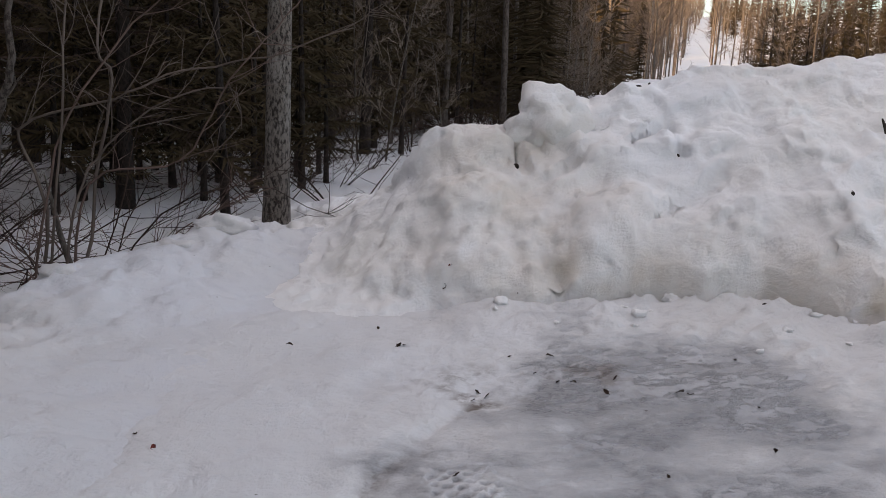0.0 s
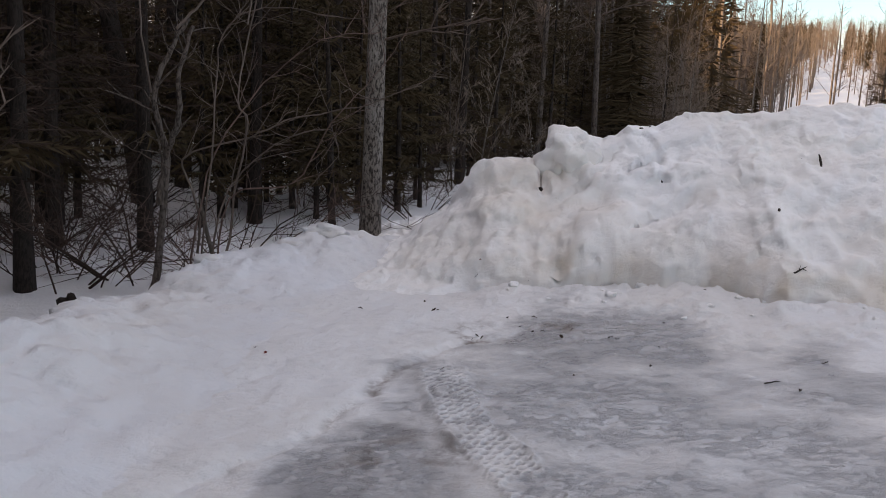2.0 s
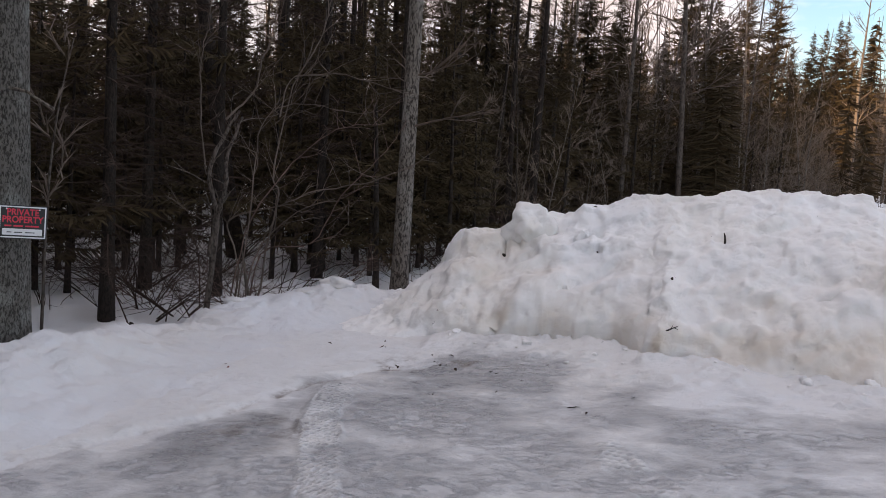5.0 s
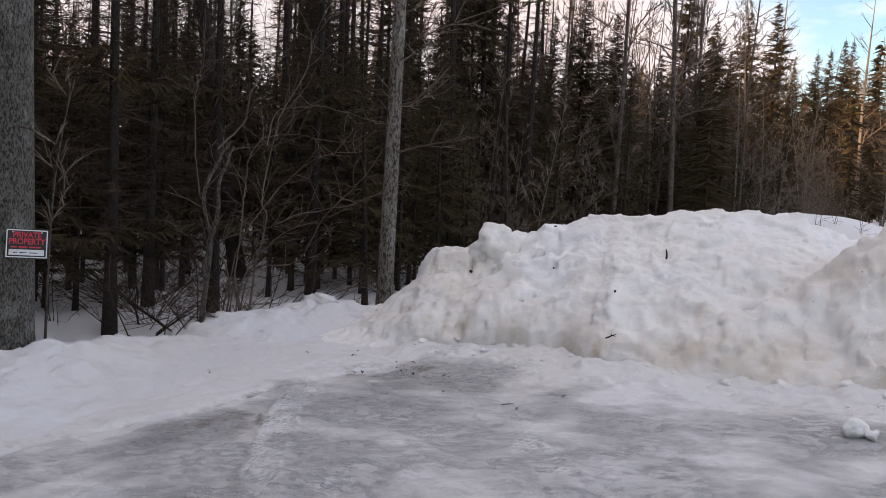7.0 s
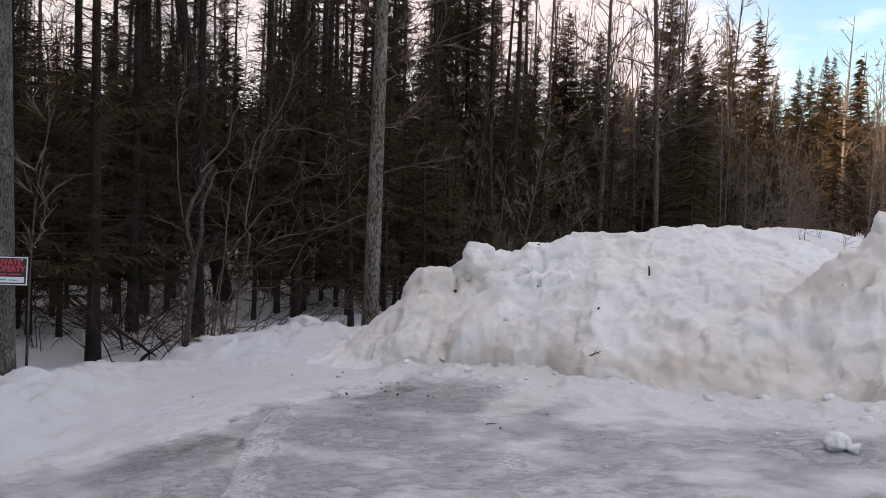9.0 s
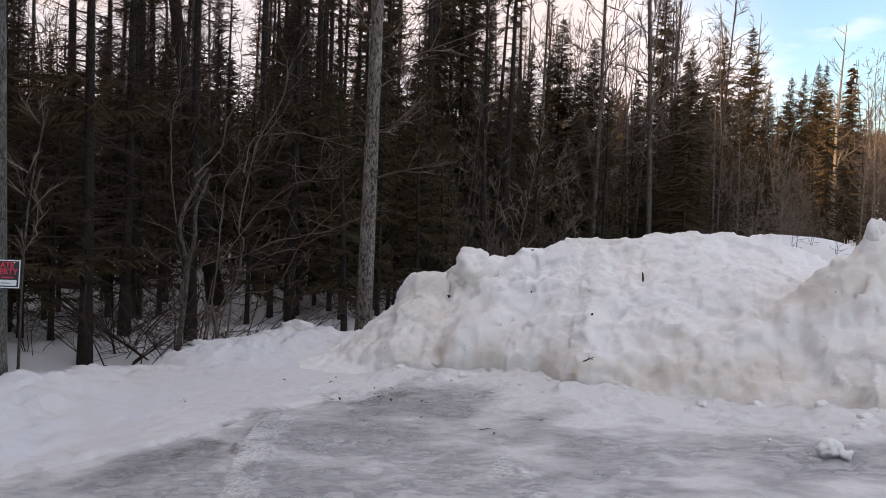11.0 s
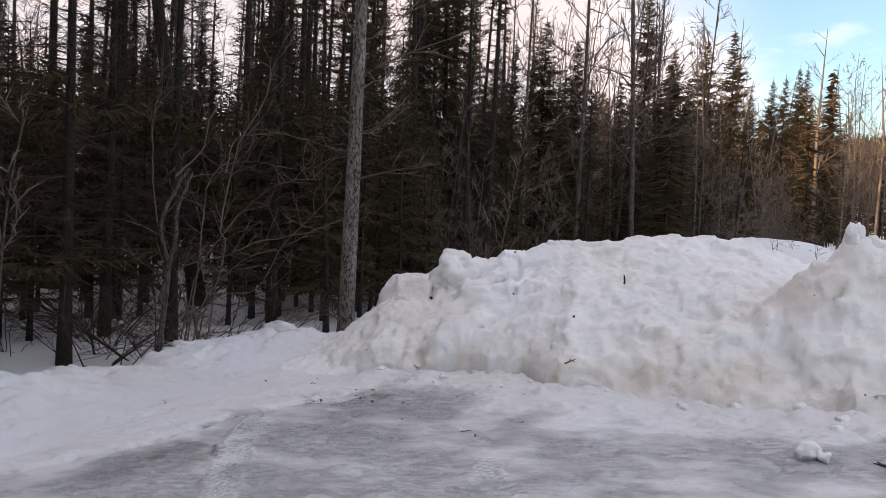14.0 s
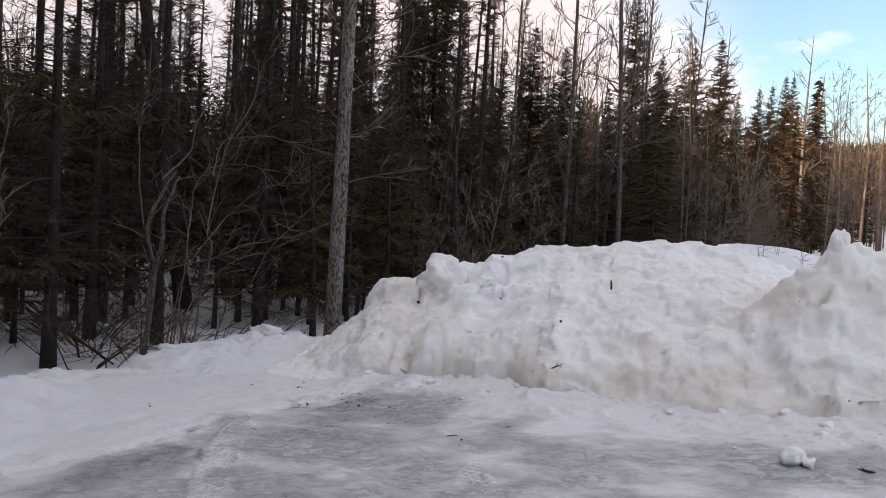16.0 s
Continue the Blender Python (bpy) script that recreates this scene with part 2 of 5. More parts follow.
def smax(a, b, k):
    h = np.clip(0.5 + 0.5 * (a - b) / k, 0, 1)
    return b * (1 - h) + a * h + k * h * (1 - h)


# ---- the lie of the land ----
ROAD_AZ = radians(19.8)
RS, RC = math.sin(ROAD_AZ), math.cos(ROAD_AZ)


def road_coords(x, y):
    """Distance along the forest road, and to its right."""
    return x * RS + y * RC, x * RC - y * RS


def lot_z(x, y):
    return 0.155 + 0.07 * np.clip(x, -1.5, 6)


# crest of the low bank that edges the lot: x, y, height
BANK = [(0.3, 6.45, 0.5), (-0.1, 6.45, 0.42), (-0.6, 6.4, 0.36), (-1.05, 6.14, 0.47), (-1.45, 5.75, 0.34), (-1.8, 5.27, 0.27), (-2.15, 4.7, 0.13), (-2.25, 4.0, 0.15),
        (-2.1, 3.3, 0.24), (-2.05, 2.5, 0.36), (-2.2, 1.4, 0.4), (-2.6, -1.0, 0.45), (-3.4, -6.0, 0.45), (-6.0, -14.0, 0.4)]


def bank_field(x, y):
    """Signed distance to the bank's crest (over 0 on the lot's side) and the crest's height there."""
    best = np.full_like(x, 1e9)
    side, high = np.zeros_like(x), np.zeros_like(x)
    for (ax, ay, az), (bx, by, bz) in zip(BANK[:-1], BANK[1:]):
        dx, dy = bx - ax, by - ay
        t = np.clip(((x - ax) * dx + (y - ay) * dy) / (dx * dx + dy * dy), 0, 1)
        d = np.hypot(x - ax - t * dx, y - ay - t * dy)
        s = np.where(dx * (y - ay) - dy * (x - ax) > 0, 1.0, -1.0)
        near = d < best
        best, side, high = np.where(near, d, best), np.where(near, s, side), np.where(near, az + t * (bz - az), high)
    return best * side, high


def floor_z(x, y):
    """The forest floor and the land beyond, under deep snow."""
    s, r = road_coords(x, y)
    z = -0.28 + 0.22 * smooth(5.5, 9.5, y) + 0.012 * np.clip(y - 9, 0, 60)
    z = z + 0.10 * fbm(x * 0.5, y * 0.5, 0 * x, 3, 0.5, 3) * smooth(0, 3, np.abs(x) + np.abs(y) - 5)
    road = smooth(-3.4, -1.4, r) * smooth(9.5, 5.5, r) * smooth(7, 11, s)
    z = z * (1 - road) + road * (0.8 + 0.06 * fbm(x * 0.35, y * 0.35, 0 * x, 3, 0.5, 8))
    z = z + 0.92 * np.exp(-(((x - 6.2) / 2.4) ** 2 + ((y - 19.5) / 2.2) ** 2))
    rise = np.clip(s - 105, 0, None)
    return z + 0.098 * np.where(rise < 300, rise, 300) * smooth(0, 40, rise)


def ground_z(x, y):
    d, _ = bank_field(x, y)
    lot = smooth(-0.5, 0.9, d) * smooth(8.0, 6.0, y)
    lot = np.maximum(lot, smooth(2.0, 3.0, x) * smooth(9.0, 7.0, y))
    return lot * lot_z(x, y) + (1 - lot) * floor_z(x, y)


TRACKS = [[(0.26, 2.75), (0.33, 2.35), (0.46, 1.85), (0.72, 1.2), (0.95, 0.6), (1.4, -0.2)],
          [(1.80, 2.6), (1.96, 2.17), (2.32, 1.46), (2.63, 0.8), (3.0, 0.1)]]


def track_field(x, y):
    """Tyre marks: how far across (-1 to 1) and along each mark."""
    best, along = np.full_like(x, 9.0), np.zeros_like(x)
    for line in TRACKS:
        run = 0.0
        for (ax, ay), (bx, by) in zip(line[:-1], line[1:]):
            dx, dy = bx - ax, by - ay
            ln = math.hypot(dx, dy)
            t = np.clip(((x - ax) * dx + (y - ay) * dy) / ln ** 2, 0, 1)
            px, py = x - ax - t * dx, y - ay - t * dy
            d = (dx * py - dy * px) / ln
            d = np.where(np.hypot(px, py) > np.abs(d) + 0.02, np.sign(d + 1e-9) * np.hypot(px, py), d) / 0.115
            near = np.abs(d) < np.abs(best)
            best, along = np.where(near, d, best), np.where(near, run + t * ln, along)
            run += ln
    return best, along


# foot of the ploughed pile: x and y
PX = [-1.2, -0.3, 0.3, 0.5, 0.85, 1.45, 1.63, 1.74, 1.9, 2.05, 2.2, 2.33, 2.46, 2.6, 2.78, 3.0, 3.6, 4.2, 5.2, 6.5, 9.0]
TOE = [5.0, 4.8, 4.85, 4.76, 4.72, 4.74, 4.7, 4.56, 4.56, 4.49, 4.33, 4.12, 4.01, 4.0, 4.0, 3.86, 3.66, 3.4, 3.2, 3.2, 3.2]


def toe_y(x):
    return np.interp(x, PX, TOE) + 0.028 * fbm(x * 4.2, 0 * x, 0 * x, 4, 0.6, 21)


def apron_z(x, y):
    """Trodden snow heaped against the pile's foot, with a torn lip and a narrow gap behind it."""
    d = toe_y(x) - y
    along = np.maximum(smooth(0.25, 0.6, x) * smooth(3.3, 2.7, x), 0.7 * smooth(4.15, 4.4, x) * smooth(7.0, 6.0, x))
    ragged = 0.5 + 0.5 * np.clip(fbm(x * 5.0, y * 5.0, 0 * x, 4, 0.6, 29) + 0.4, -1, 1)
    heap = (0.045 + 0.055 * ragged) * smooth(0.95, 0.06, d + 0.1 * ragged) * along
    return heap - 0.05 * smooth(0.045, 0.0, d) * along


LOT_EDGE_Y = [-6, 0.5, 1.12, 1.47, 1.7, 2.1, 2.7, 3.14, 3.31, 3.6, 4.2, 5]
LOT_EDGE_X = [-2.0, -1.05, -0.72, -0.5, -0.3, -0.2, -0.02, 0.13, 0.28, 0.42, 0.55, 1.0]


def ice_mask(x, y):
    left = np.interp(y, LOT_EDGE_Y, LOT_EDGE_X)
    far = np.interp(x, [-0.4, 0.4, 0.6, 0.95, 1.3, 1.6, 1.85, 2.3, 2.8, 3.6, 4.3, 7.0], [3.1, 3.85, 4.1, 4.1, 3.95, 3.75, 3.35, 3.12, 2.95, 2.75, 2.5, 2.3])
    w = 0.2 * fbm(x * 2.2, y * 2.2, 0 * x, 5, 0.62, 41)
    return smooth(-0.28, 0.36, x - left + w) * smooth(-0.5, 0.3, far - y + 1.6 * w) * smooth(8.0, 5.5, x)


def grid_mesh(name, X, Y, Z, keep=None):
    ny, nx = X.shape
    me = bpy.data.meshes.new(name)
    idx = np.arange(nx * ny).reshape(ny, nx)
    quads = np.stack([idx[:-1, :-1], idx[:-1, 1:], idx[1:, 1:], idx[1:, :-1]], -1).reshape(-1, 4)
    co = np.stack([X, Y, Z], -1).reshape(-1, 3)
    if keep is not None:
        k = keep.reshape(-1)
        quads = quads[k[quads].any(axis=1)]
        used = np.zeros(len(co), bool)
        used[quads.reshape(-1)] = True
        remap = np.cumsum(used) - 1
        quads, co = remap[quads], co[used]
    else:
        used = np.ones(len(co), bool)
    me.vertices.add(len(co))
    me.vertices.foreach_set("co", co.astype(np.float32).reshape(-1))
    me.loops.add(len(quads) * 4)
    me.loops.foreach_set("vertex_index", quads.astype(np.int32).reshape(-1))
    me.polygons.add(len(quads))
    me.polygons.foreach_set("loop_start", np.arange(0, len(quads) * 4, 4, dtype=np.int32))
    me.polygons.foreach_set("loop_total", np.full(len(quads), 4, np.int32))
    me.polygons.foreach_set("use_smooth", np.ones(len(quads), bool))
    me.update()
    me.validate()
    return me, used


def set_attr(me, name, values):
    at = me.attributes.new(name, 'FLOAT', 'POINT')
    at.data.foreach_set("value", np.ascontiguousarray(values, np.float32).reshape(-1))


def spread(lo, hi, step, far, grow=1.13):
    """Coordinates: even steps from lo to hi, growing outside to +-far."""
    mid = list(np.arange(lo, hi, step))
    out, s, v = [], step, mid[-1]
    while v < far:
        s *= grow
        v += s
        out.append(v)
    back, s, v = [], step, mid[0]
    while v > -far:
        s *= grow
        v -= s
        back.append(v)
    return np.array(back[::-1] + mid + out)


gx, gy = spread(-1.8, 5.2, 0.024, 900, 1.16), spread(0.5, 5.0, 0.022, 900, 1.16)
# closer rows where the tyre marks lie
gx = np.sort(np.concatenate([gx, gx[(gx > 0.1) & (gx < 1.1)] + 0.011]))
gy = np.sort(np.concatenate([gy, gy[(gy > 1.0) & (gy < 2.9)] + 0.011]))
GX, GY = np.meshgrid(gx, gy)
GZ = ground_z(GX, GY)
near = (np.abs(GX - 1.5) < 9) & (np.abs(GY - 3) < 9)
ICEM = ice_mask(GX, GY)
lump = np.where(near, 0.018 * fbm(GX * 1.7, GY * 1.7, 0 * GX, 3, 0.5, 5) + 0.007 * fbm(GX * 6, GY * 6, 0 * GX, 3, 0.6, 6) * (1 - 0.55 * ICEM) + 0.004 * fbm(GX * 24, GY * 24, 0 * GX, 2, 0.6, 7), 0)
# ragged clumps on the apron between ice and pile
apron = smooth(0.15, 0.8, 1 - ICEM) * smooth(-1.2, 0.3, GX) * smooth(0.5, 1.8, GY)
lump = lump + np.where(near, apron * (0.006 + 0.034 * smooth(0.3, 1.2, GX) * smooth(1.9, 2.5, GY)) * np.clip(fbm(GX * 4.6, GY * 6.5, 0 * GX, 5, 0.62, 9) + 0.1, 0, 1), 0)
TR, TA = track_field(GX, GY)
worn = np.where(near, fbm(GX * 9, GY * 9, 0 * GX, 3, 0.55, 17), 0)
TR, TA = TR + 0.07 * worn, TA + 0.005 * worn
on_track = smooth(1.12, 0.85, np.abs(TR)) * smooth(-0.1, 0.4, 0.15 + 0.3 * smooth(1.2, 0.8, GX) + fbm(GX * 2.5, GY * 2.5, 0 * GX, 3, 0.5, 12))
tread = np.cos(TR * 9.0) * np.cos(TA * 2 * math.pi / 0.06 + 1.6 * TR) + 0.3
rim = np.exp(-((np.abs(TR) - 1.1) / 0.16) ** 2) * (0.012 + 0.03 * np.exp(-(((GX - 0.45) / 0.3) ** 2 + ((GY - 1.6) / 0.4) ** 2))) * smooth(-0.3, 0.5, fbm(GX * 7, GY * 7, 0 * GX, 2, 0.5, 13))
# a low broken step where the plough scraped the ice clear
step_edge = GX - np.interp(GY, LOT_EDGE_Y, LOT_EDGE_X) + np.where(near, 0.06 * fbm(GX * 3, GY * 3, 0 * GX, 4, 0.6, 18), 0)
scraped = smooth(3.9, 3.2, GY) * smooth(-2.0, 0.0, GY)
GZ = GZ + np.where(near, apron_z(GX, GY) + 0.016 * smooth(0.08, -0.06, step_edge) * scraped - 0.012 * np.exp(-((step_edge - 0.06) / 0.035) ** 2) * scraped, 0)
GZ = GZ + lump + on_track * (0.004 + 0.012 * smooth(-0.2, 0.35, tread + 0.35 * worn)) + rim
me, _ = grid_mesh("ground", GX, GY, GZ)
def blob(cx, cy, rx, ry):
    return np.exp(-((((GX - cx) / rx) ** 2 + ((GY - cy) / ry) ** 2) ** 1.5))


run = GX * 0.42 - GY * 0.9                     # ruts and frost lie roughly along the way cars drive
cross = GX * 0.9 + GY * 0.42
wash = fbm(cross * 1.5, run * 0.55, 0 * GX, 4, 0.55, 44)
icev = 0.55 + 0.12 * wash + np.where(near, 0.22 * fbm(GX * 2.6, GY * 2.6, 0 * GX, 4, 0.6, 46), 0) + 0.55 * blob(0.95, 3.5, 0.8, 0.40) + 0.3 * blob(0.05, 1.45, 0.3, 0.6) + 0.3 * blob(4.3, 2.1, 1.2, 0.4) + 0.2 * blob(0.75, 2.5, 0.3, 0.6) + 0.2 * blob(1.6, 3.3, 0.5, 0.5) + 0.22 * blob(1.25, 2.8, 0.6, 0.6) - 0.22 * blob(2.8, 3.2, 0.6, 0.5)
icev = np.clip(ICEM * (icev - 0.45 * on_track * smooth(-0.2, 0.4, tread) + 0.15 * on_track), 0, 1)
mud = np.exp(-(((GX - 0.75) / 0.55) ** 2 + ((GY - 3.65) / 0.22) ** 2)) * 0.95 + 1.0 * np.exp(-(((GX - 0.42) / 0.14) ** 2 + ((GY - 3.5) / 0.14) ** 2)) + 0.8 * np.exp(-(((GX - 0.15) / 0.25) ** 2 + ((GY - 1.55) / 0.3) ** 2)) + 0.35 * np.exp(-(((GX - 0.43) / 0.1) ** 2 + ((GY - 1.62) / 0.22) ** 2))
mud = mud + 0.85 * np.exp(-((step_edge - 0.06) / 0.04) ** 2) * scraped * smooth(-0.4, 0.5, wash)
set_attr(me, "ice", icev)
set_attr(me, "mud", np.clip(mud * smooth(-0.3, 0.5, fbm(GX * 5, GY * 5, 0 * GX, 3, 0.6, 15)), 0, 1))
set_attr(me, "dirt", np.where(near, 0.10 + 0.12 * fbm(GX, GY, 0 * GX, 2, 0.5, 16), 0.03).clip(0, 1))
set_attr(me, "grit", np.where(near, 0.8 * smooth(-1.5, 0, GX), 0.0))
me.materials.append(ICE)
ground = tagged(new("ground", me), "snow-covered ground with a wet icy driven patch", "ground", kind="structure")

# ---- the ploughed pile ----
CX = [-1.2, -0.8, -0.2, 0.05, 0.2, 0.33, 0.45, 0.75, 0.86, 0.95, 1.05, 1.28, 1.4, 1.6, 1.9, 2.2, 2.5, 2.9, 3.4, 4.25, 4.43, 4.6, 4.74, 4.9, 6.0, 9.0]
CZ = [-0.2, 0.2, 0.49, 0.68, 0.94, 1.13, 1.18, 1.18, 1.12, 1.26, 1.34, 1.36, 1.36, 1.49, 1.57, 1.64, 1.61, 1.67, 1.75, 1.75, 1.68, 1.61, 1.53, 1.54, 1.5, 1.4]
P_IN = [-0.2, 0.0, 0.014, 0.06, 0.13, 0.25, 0.46, 0.58, 0.76, 0.92, 1.0]
P_STEP = [-0.25, 0.0, 0.21, 0.29, 0.35, 0.44, 0.59, 0.72, 0.83, 0.95, 1.0]
P_SOFT = [-0.35, 0.0, 0.04, 0.14, 0.25, 0.40, 0.57, 0.70, 0.81, 0.94, 1.0]


def pile_z(x, y):
    toe = toe_y(x)
    crest_y = np.interp(x, [-0.6, 0.4, 1.7, 3.0, 4.2, 9.0], [6.4, 5.95, 6.05, 5.95, 5.9, 5.9])
    crest = np.interp(x, CX, CZ)
    body = np.interp(x, [-1.2, -0.8, -0.2, 0.05, 0.2, 0.4, 0.9, 1.5, 2.2, 3.4, 4.2, 4.45, 4.75, 6.0, 9.0], [-0.2, 0.2, 0.48, 0.66, 0.85, 1.05, 1.22, 1.44, 1.60, 1.74, 1.73, 1.64, 1.5, 1.48, 1.4])
    crest = body + (crest - body) * np.exp(-((y - crest_y) / 0.27) ** 2)
    g = lot_z(x, y)
    even = np.interp(x, [-1.2, -0.3, 0.5, 1.3, 1.7, 2.1, 2.5, 3.0, 3.6, 4.2, 5.2, 9.0], [5.0, 4.8, 4.76, 4.70, 4.6, 4.36, 4.08, 3.88, 3.66, 3.44, 3.28, 3.2])
    p = (y - toe - (even - toe) * smooth(0.0, 0.3, y - toe)) / (crest_y - even)
    cut = np.maximum(smooth(0.3, 0.55, x) * smooth(2.95, 2.6, x), 0.8 * smooth(4.2, 4.45, x)) * np.clip(0.75 + 0.55 * vnoise(x * 2.1, 0 * x, 0 * x, 27), 0.2, 1.0)
    f = np.interp(p, P_IN, P_STEP) * cut + np.interp(p, P_IN, P_SOFT) * (1 - cut)
    front = g + np.where(crest > g, (crest - g) * f, crest - g)
    b = y - crest_y
    back = crest - 0.28 * (crest - 0.1) * smooth(0.05, 1.1, b) - 0.6 * (crest - 0.1) * smooth(0.9, 4.0, b) - 0.3 * smooth(2.5, 4, b)
    z = np.where(p < 1, front, back)
    # the second load, dumped in front of it
    toe2 = np.interp(x, [3.9, 4.2, 4.4, 4.55, 4.7, 4.85, 5.0, 6.5, 9], [4.4, 3.85, 3.52, 3.34, 3.22, 3.15, 3.13, 3.2, 3.2]) + 0.05 * fbm(x * 3, 0 * x, 0 * x, 3, 0.5, 23)
    top2 = np.interp(x, [3.3, 3.7, 4.0, 4.2, 4.5, 4.69, 4.75, 4.82, 4.88, 4.95, 5.06, 5.13, 5.25, 5.7, 6.5, 9], [0.3, 0.55, 0.95, 1.28, 1.52, 1.63, 1.71, 1.79, 1.84, 1.83, 1.80, 1.79, 1.79, 1.72, 1.6, 1.4])
    body2 = np.interp(x, [3.3, 3.7, 4.0, 4.2, 4.5, 4.7, 5.25, 5.7, 6.5, 9], [0.3, 0.55, 0.95, 1.26, 1.5, 1.58, 1.74, 1.69, 1.58, 1.4])
    top2 = body2 + (top2 - body2) * np.exp(-((y - 4.38) / 0.16) ** 2)
    p2 = (y - toe2) / (4.42 - toe2)
    f2 = np.interp(p2, [-0.2, 0.0, 0.05, 0.2, 0.45, 0.75, 1.0], [-0.3, 0.0, 0.2, 0.32, 0.54, 0.84, 1.0])
    z2 = np.where(p2 < 1, g + (top2 - g) * f2, top2 - 0.5 * (top2 - 0.6) * smooth(1.02, 1.7, p2) - 0.4 * smooth(1.5, 4, p2))
    return smax(z, z2 - 3 * smooth(3.9, 3.3, x), 0.24)


# hollows and blocks in the pile's face: x, y, half length, half width, depth, turn
DENTS = [(1.68, 5.62, 0.17, 0.05, 0.12, 0.5), (0.86, 5.86, 0.03, 0.22, 0.14, 0.1), (1.62, 5.0, 0.13, 0.05, 0.08, 0.5), (2.72, 4.7, 0.10, 0.07, 0.06, 0.2),
         (1.82, 5.4, 0.03, 0.06, 0.06, 0.4), (1.42, 5.85, 0.10, 0.04, 0.08, 0.1), (3.2, 4.35, 0.09, 0.05, 0.06, -0.2),
         (3.55, 4.6, 0.25, 0.3, 0.06, 0.4), (3.4, 5.3, 0.3, 0.12, 0.05, 0.2), (2.28, 5.35, 0.12, 0.06, 0.04, -0.5), (4.73, 4.12, 0.07, 0.06, 0.11, 0.15), (1.87, 5.1, 0.13, 0.05, 0.09, 0.4), (1.78, 5.6, 0.05, 0.06, 0.08, 0.7), (3.75, 4.3, 0.12, 0.05, 0.08, 0.1), (1.15, 5.5, 0.25, 0.04, 0.06, 0.5),
         (1.0, 4.78, 0.05, 0.04, 0.06, 0.0), (2.33, 4.17, 0.03, 0.05, 0.08, 0.0), (1.3, 5.2, 0.12, 0.05, 0.035, 0.3)]
BLOCKS = [(1.36, 5.05, 0.22, 0.16, 0.05, 0.3), (2.0, 4.85, 0.25, 0.2, 0.04, -0.3), (3.1, 4.9, 0.25, 0.35, 0.05, 0.2), (4.17, 4.12, 0.07, 0.22, 0.09, 0.1), (0.55, 5.35, 0.2, 0.15, 0.05, 0.3)]


def bumps(x, y):
    out = np.zeros_like(x)
    for sign, items in ((-1, DENTS), (1, BLOCKS)):
        for bx, by, rl, rw, h, turn in items:
            c, s = math.cos(turn), math.sin(turn)
            u, v = ((x - bx) * c + (y - by) * s) / rl, (-(x - bx) * s + (y - by) * c) / rw
            if sign < 0:                               # a hollow is undercut on its upper side
                v = np.where(v > 0, v * 2.4, v * 0.75)
            out += sign * h * np.exp(-(u * u + v * v) ** 1.5)
    return out


def snow_relief(X, Y, Z, amount):
    """Push a sheet out along its normal by lumps of several sizes."""
    zy, zx = np.gradient(Z)
    sx, sy = np.gradient(X, axis=1), np.gradient(Y, axis=0)
    nx, ny, nz = -zx / sx, -zy / sy, np.ones_like(Z)
    ln = np.sqrt(nx * nx + ny * ny + 1)
    nx, ny, nz = nx / ln, ny / ln, nz / ln
    big = fbm(X * 1.6, Y * 1.6, Z * 1.6, 2, 0.5, 31)
    mid = fbm(X * 4.5, Y * 4.5, Z * 4.5, 3, 0.55, 32)
    chunk = 1 - np.abs(fbm(X * 3.0, Y * 3.0, Z * 3.0, 2, 0.5, 34))
    fine = fbm(X * 17, Y * 17, Z * 17, 3, 0.6, 33)
    ledge = smooth(-0.02, 0.07, fbm(X * 3.6, Y * 3.6, Z * 5.0, 3, 0.5, 36)) - 0.5
    d = amount * (0.045 * big + 0.026 * mid + 0.031 * ledge + 0.05 * (chunk - 0.7) + 0.011 * fine)
    return X + nx * d, Y + ny * d, Z + nz * d


def bank_object(name, X, Y, raw, blend, amount, under=0.0, calm=1.0, margin=0.10):
    g = ground_z(X, Y)
    Z = smax(raw, g, blend) - 0.02
    fade = smooth(-0.02, 0.12, raw - g)
    QX, QY, QZ = snow_relief(X, Y, Z, amount * (0.25 + 0.75 * fade) * calm)
    QZ = np.where(raw < g - 0.02, np.minimum(QZ, g - 0.03), QZ)
    QY = QY + under * smooth(0.11, 0.01, raw - g) * smooth(-0.15, 0.0, raw - g)
    me, used = grid_mesh(name, QX, QY, QZ, raw > g - margin)
    h = (raw - g).reshape(-1)[used]
    qx, qy, qz = (q.reshape(-1)[used] for q in (QX, QY, QZ))
    return me, qx, qy, qz, h


# rows follow the foot of the pile, closer together at the cut
px = np.arange(-1.3, 8.0, 0.022)
pv = np.concatenate([np.arange(-0.4, -0.02, 0.03), np.arange(-0.02, 0.05, 0.008), np.arange(0.05, 2.6, 0.022), np.arange(2.6, 5.6, 0.06)])
X, V = np.meshgrid(px, pv)
Y = V + toe_y(X)
RAW = pile_z(X, Y) + bumps(X, Y)
me, qx, qy, qz, h = bank_object("snow_pile", X, Y, RAW, 0.018, 1.0, 0.015 * smooth(0.2, 0.6, X), 0.75 + 0.25 * smooth(0.02, 0.15, V))
band = smooth(0.02, 0.10, h) * smooth(0.42, 0.2, h) * smooth(0.1, 0.5, qx)
spots = sum(np.exp(-((qx - cx) / 0.05) ** 2 - ((qy - cy) / 0.16) ** 2 - ((qz - cz) / 0.10) ** 2) for cx, cy, cz in ((1.02, 4.8, 0.42), (1.44, 4.55, 0.42), (2.16, 4.3, 0.42), (2.45, 4.15, 0.5), (4.73, 4.1, 1.2), (3.3, 4.3, 0.8)))
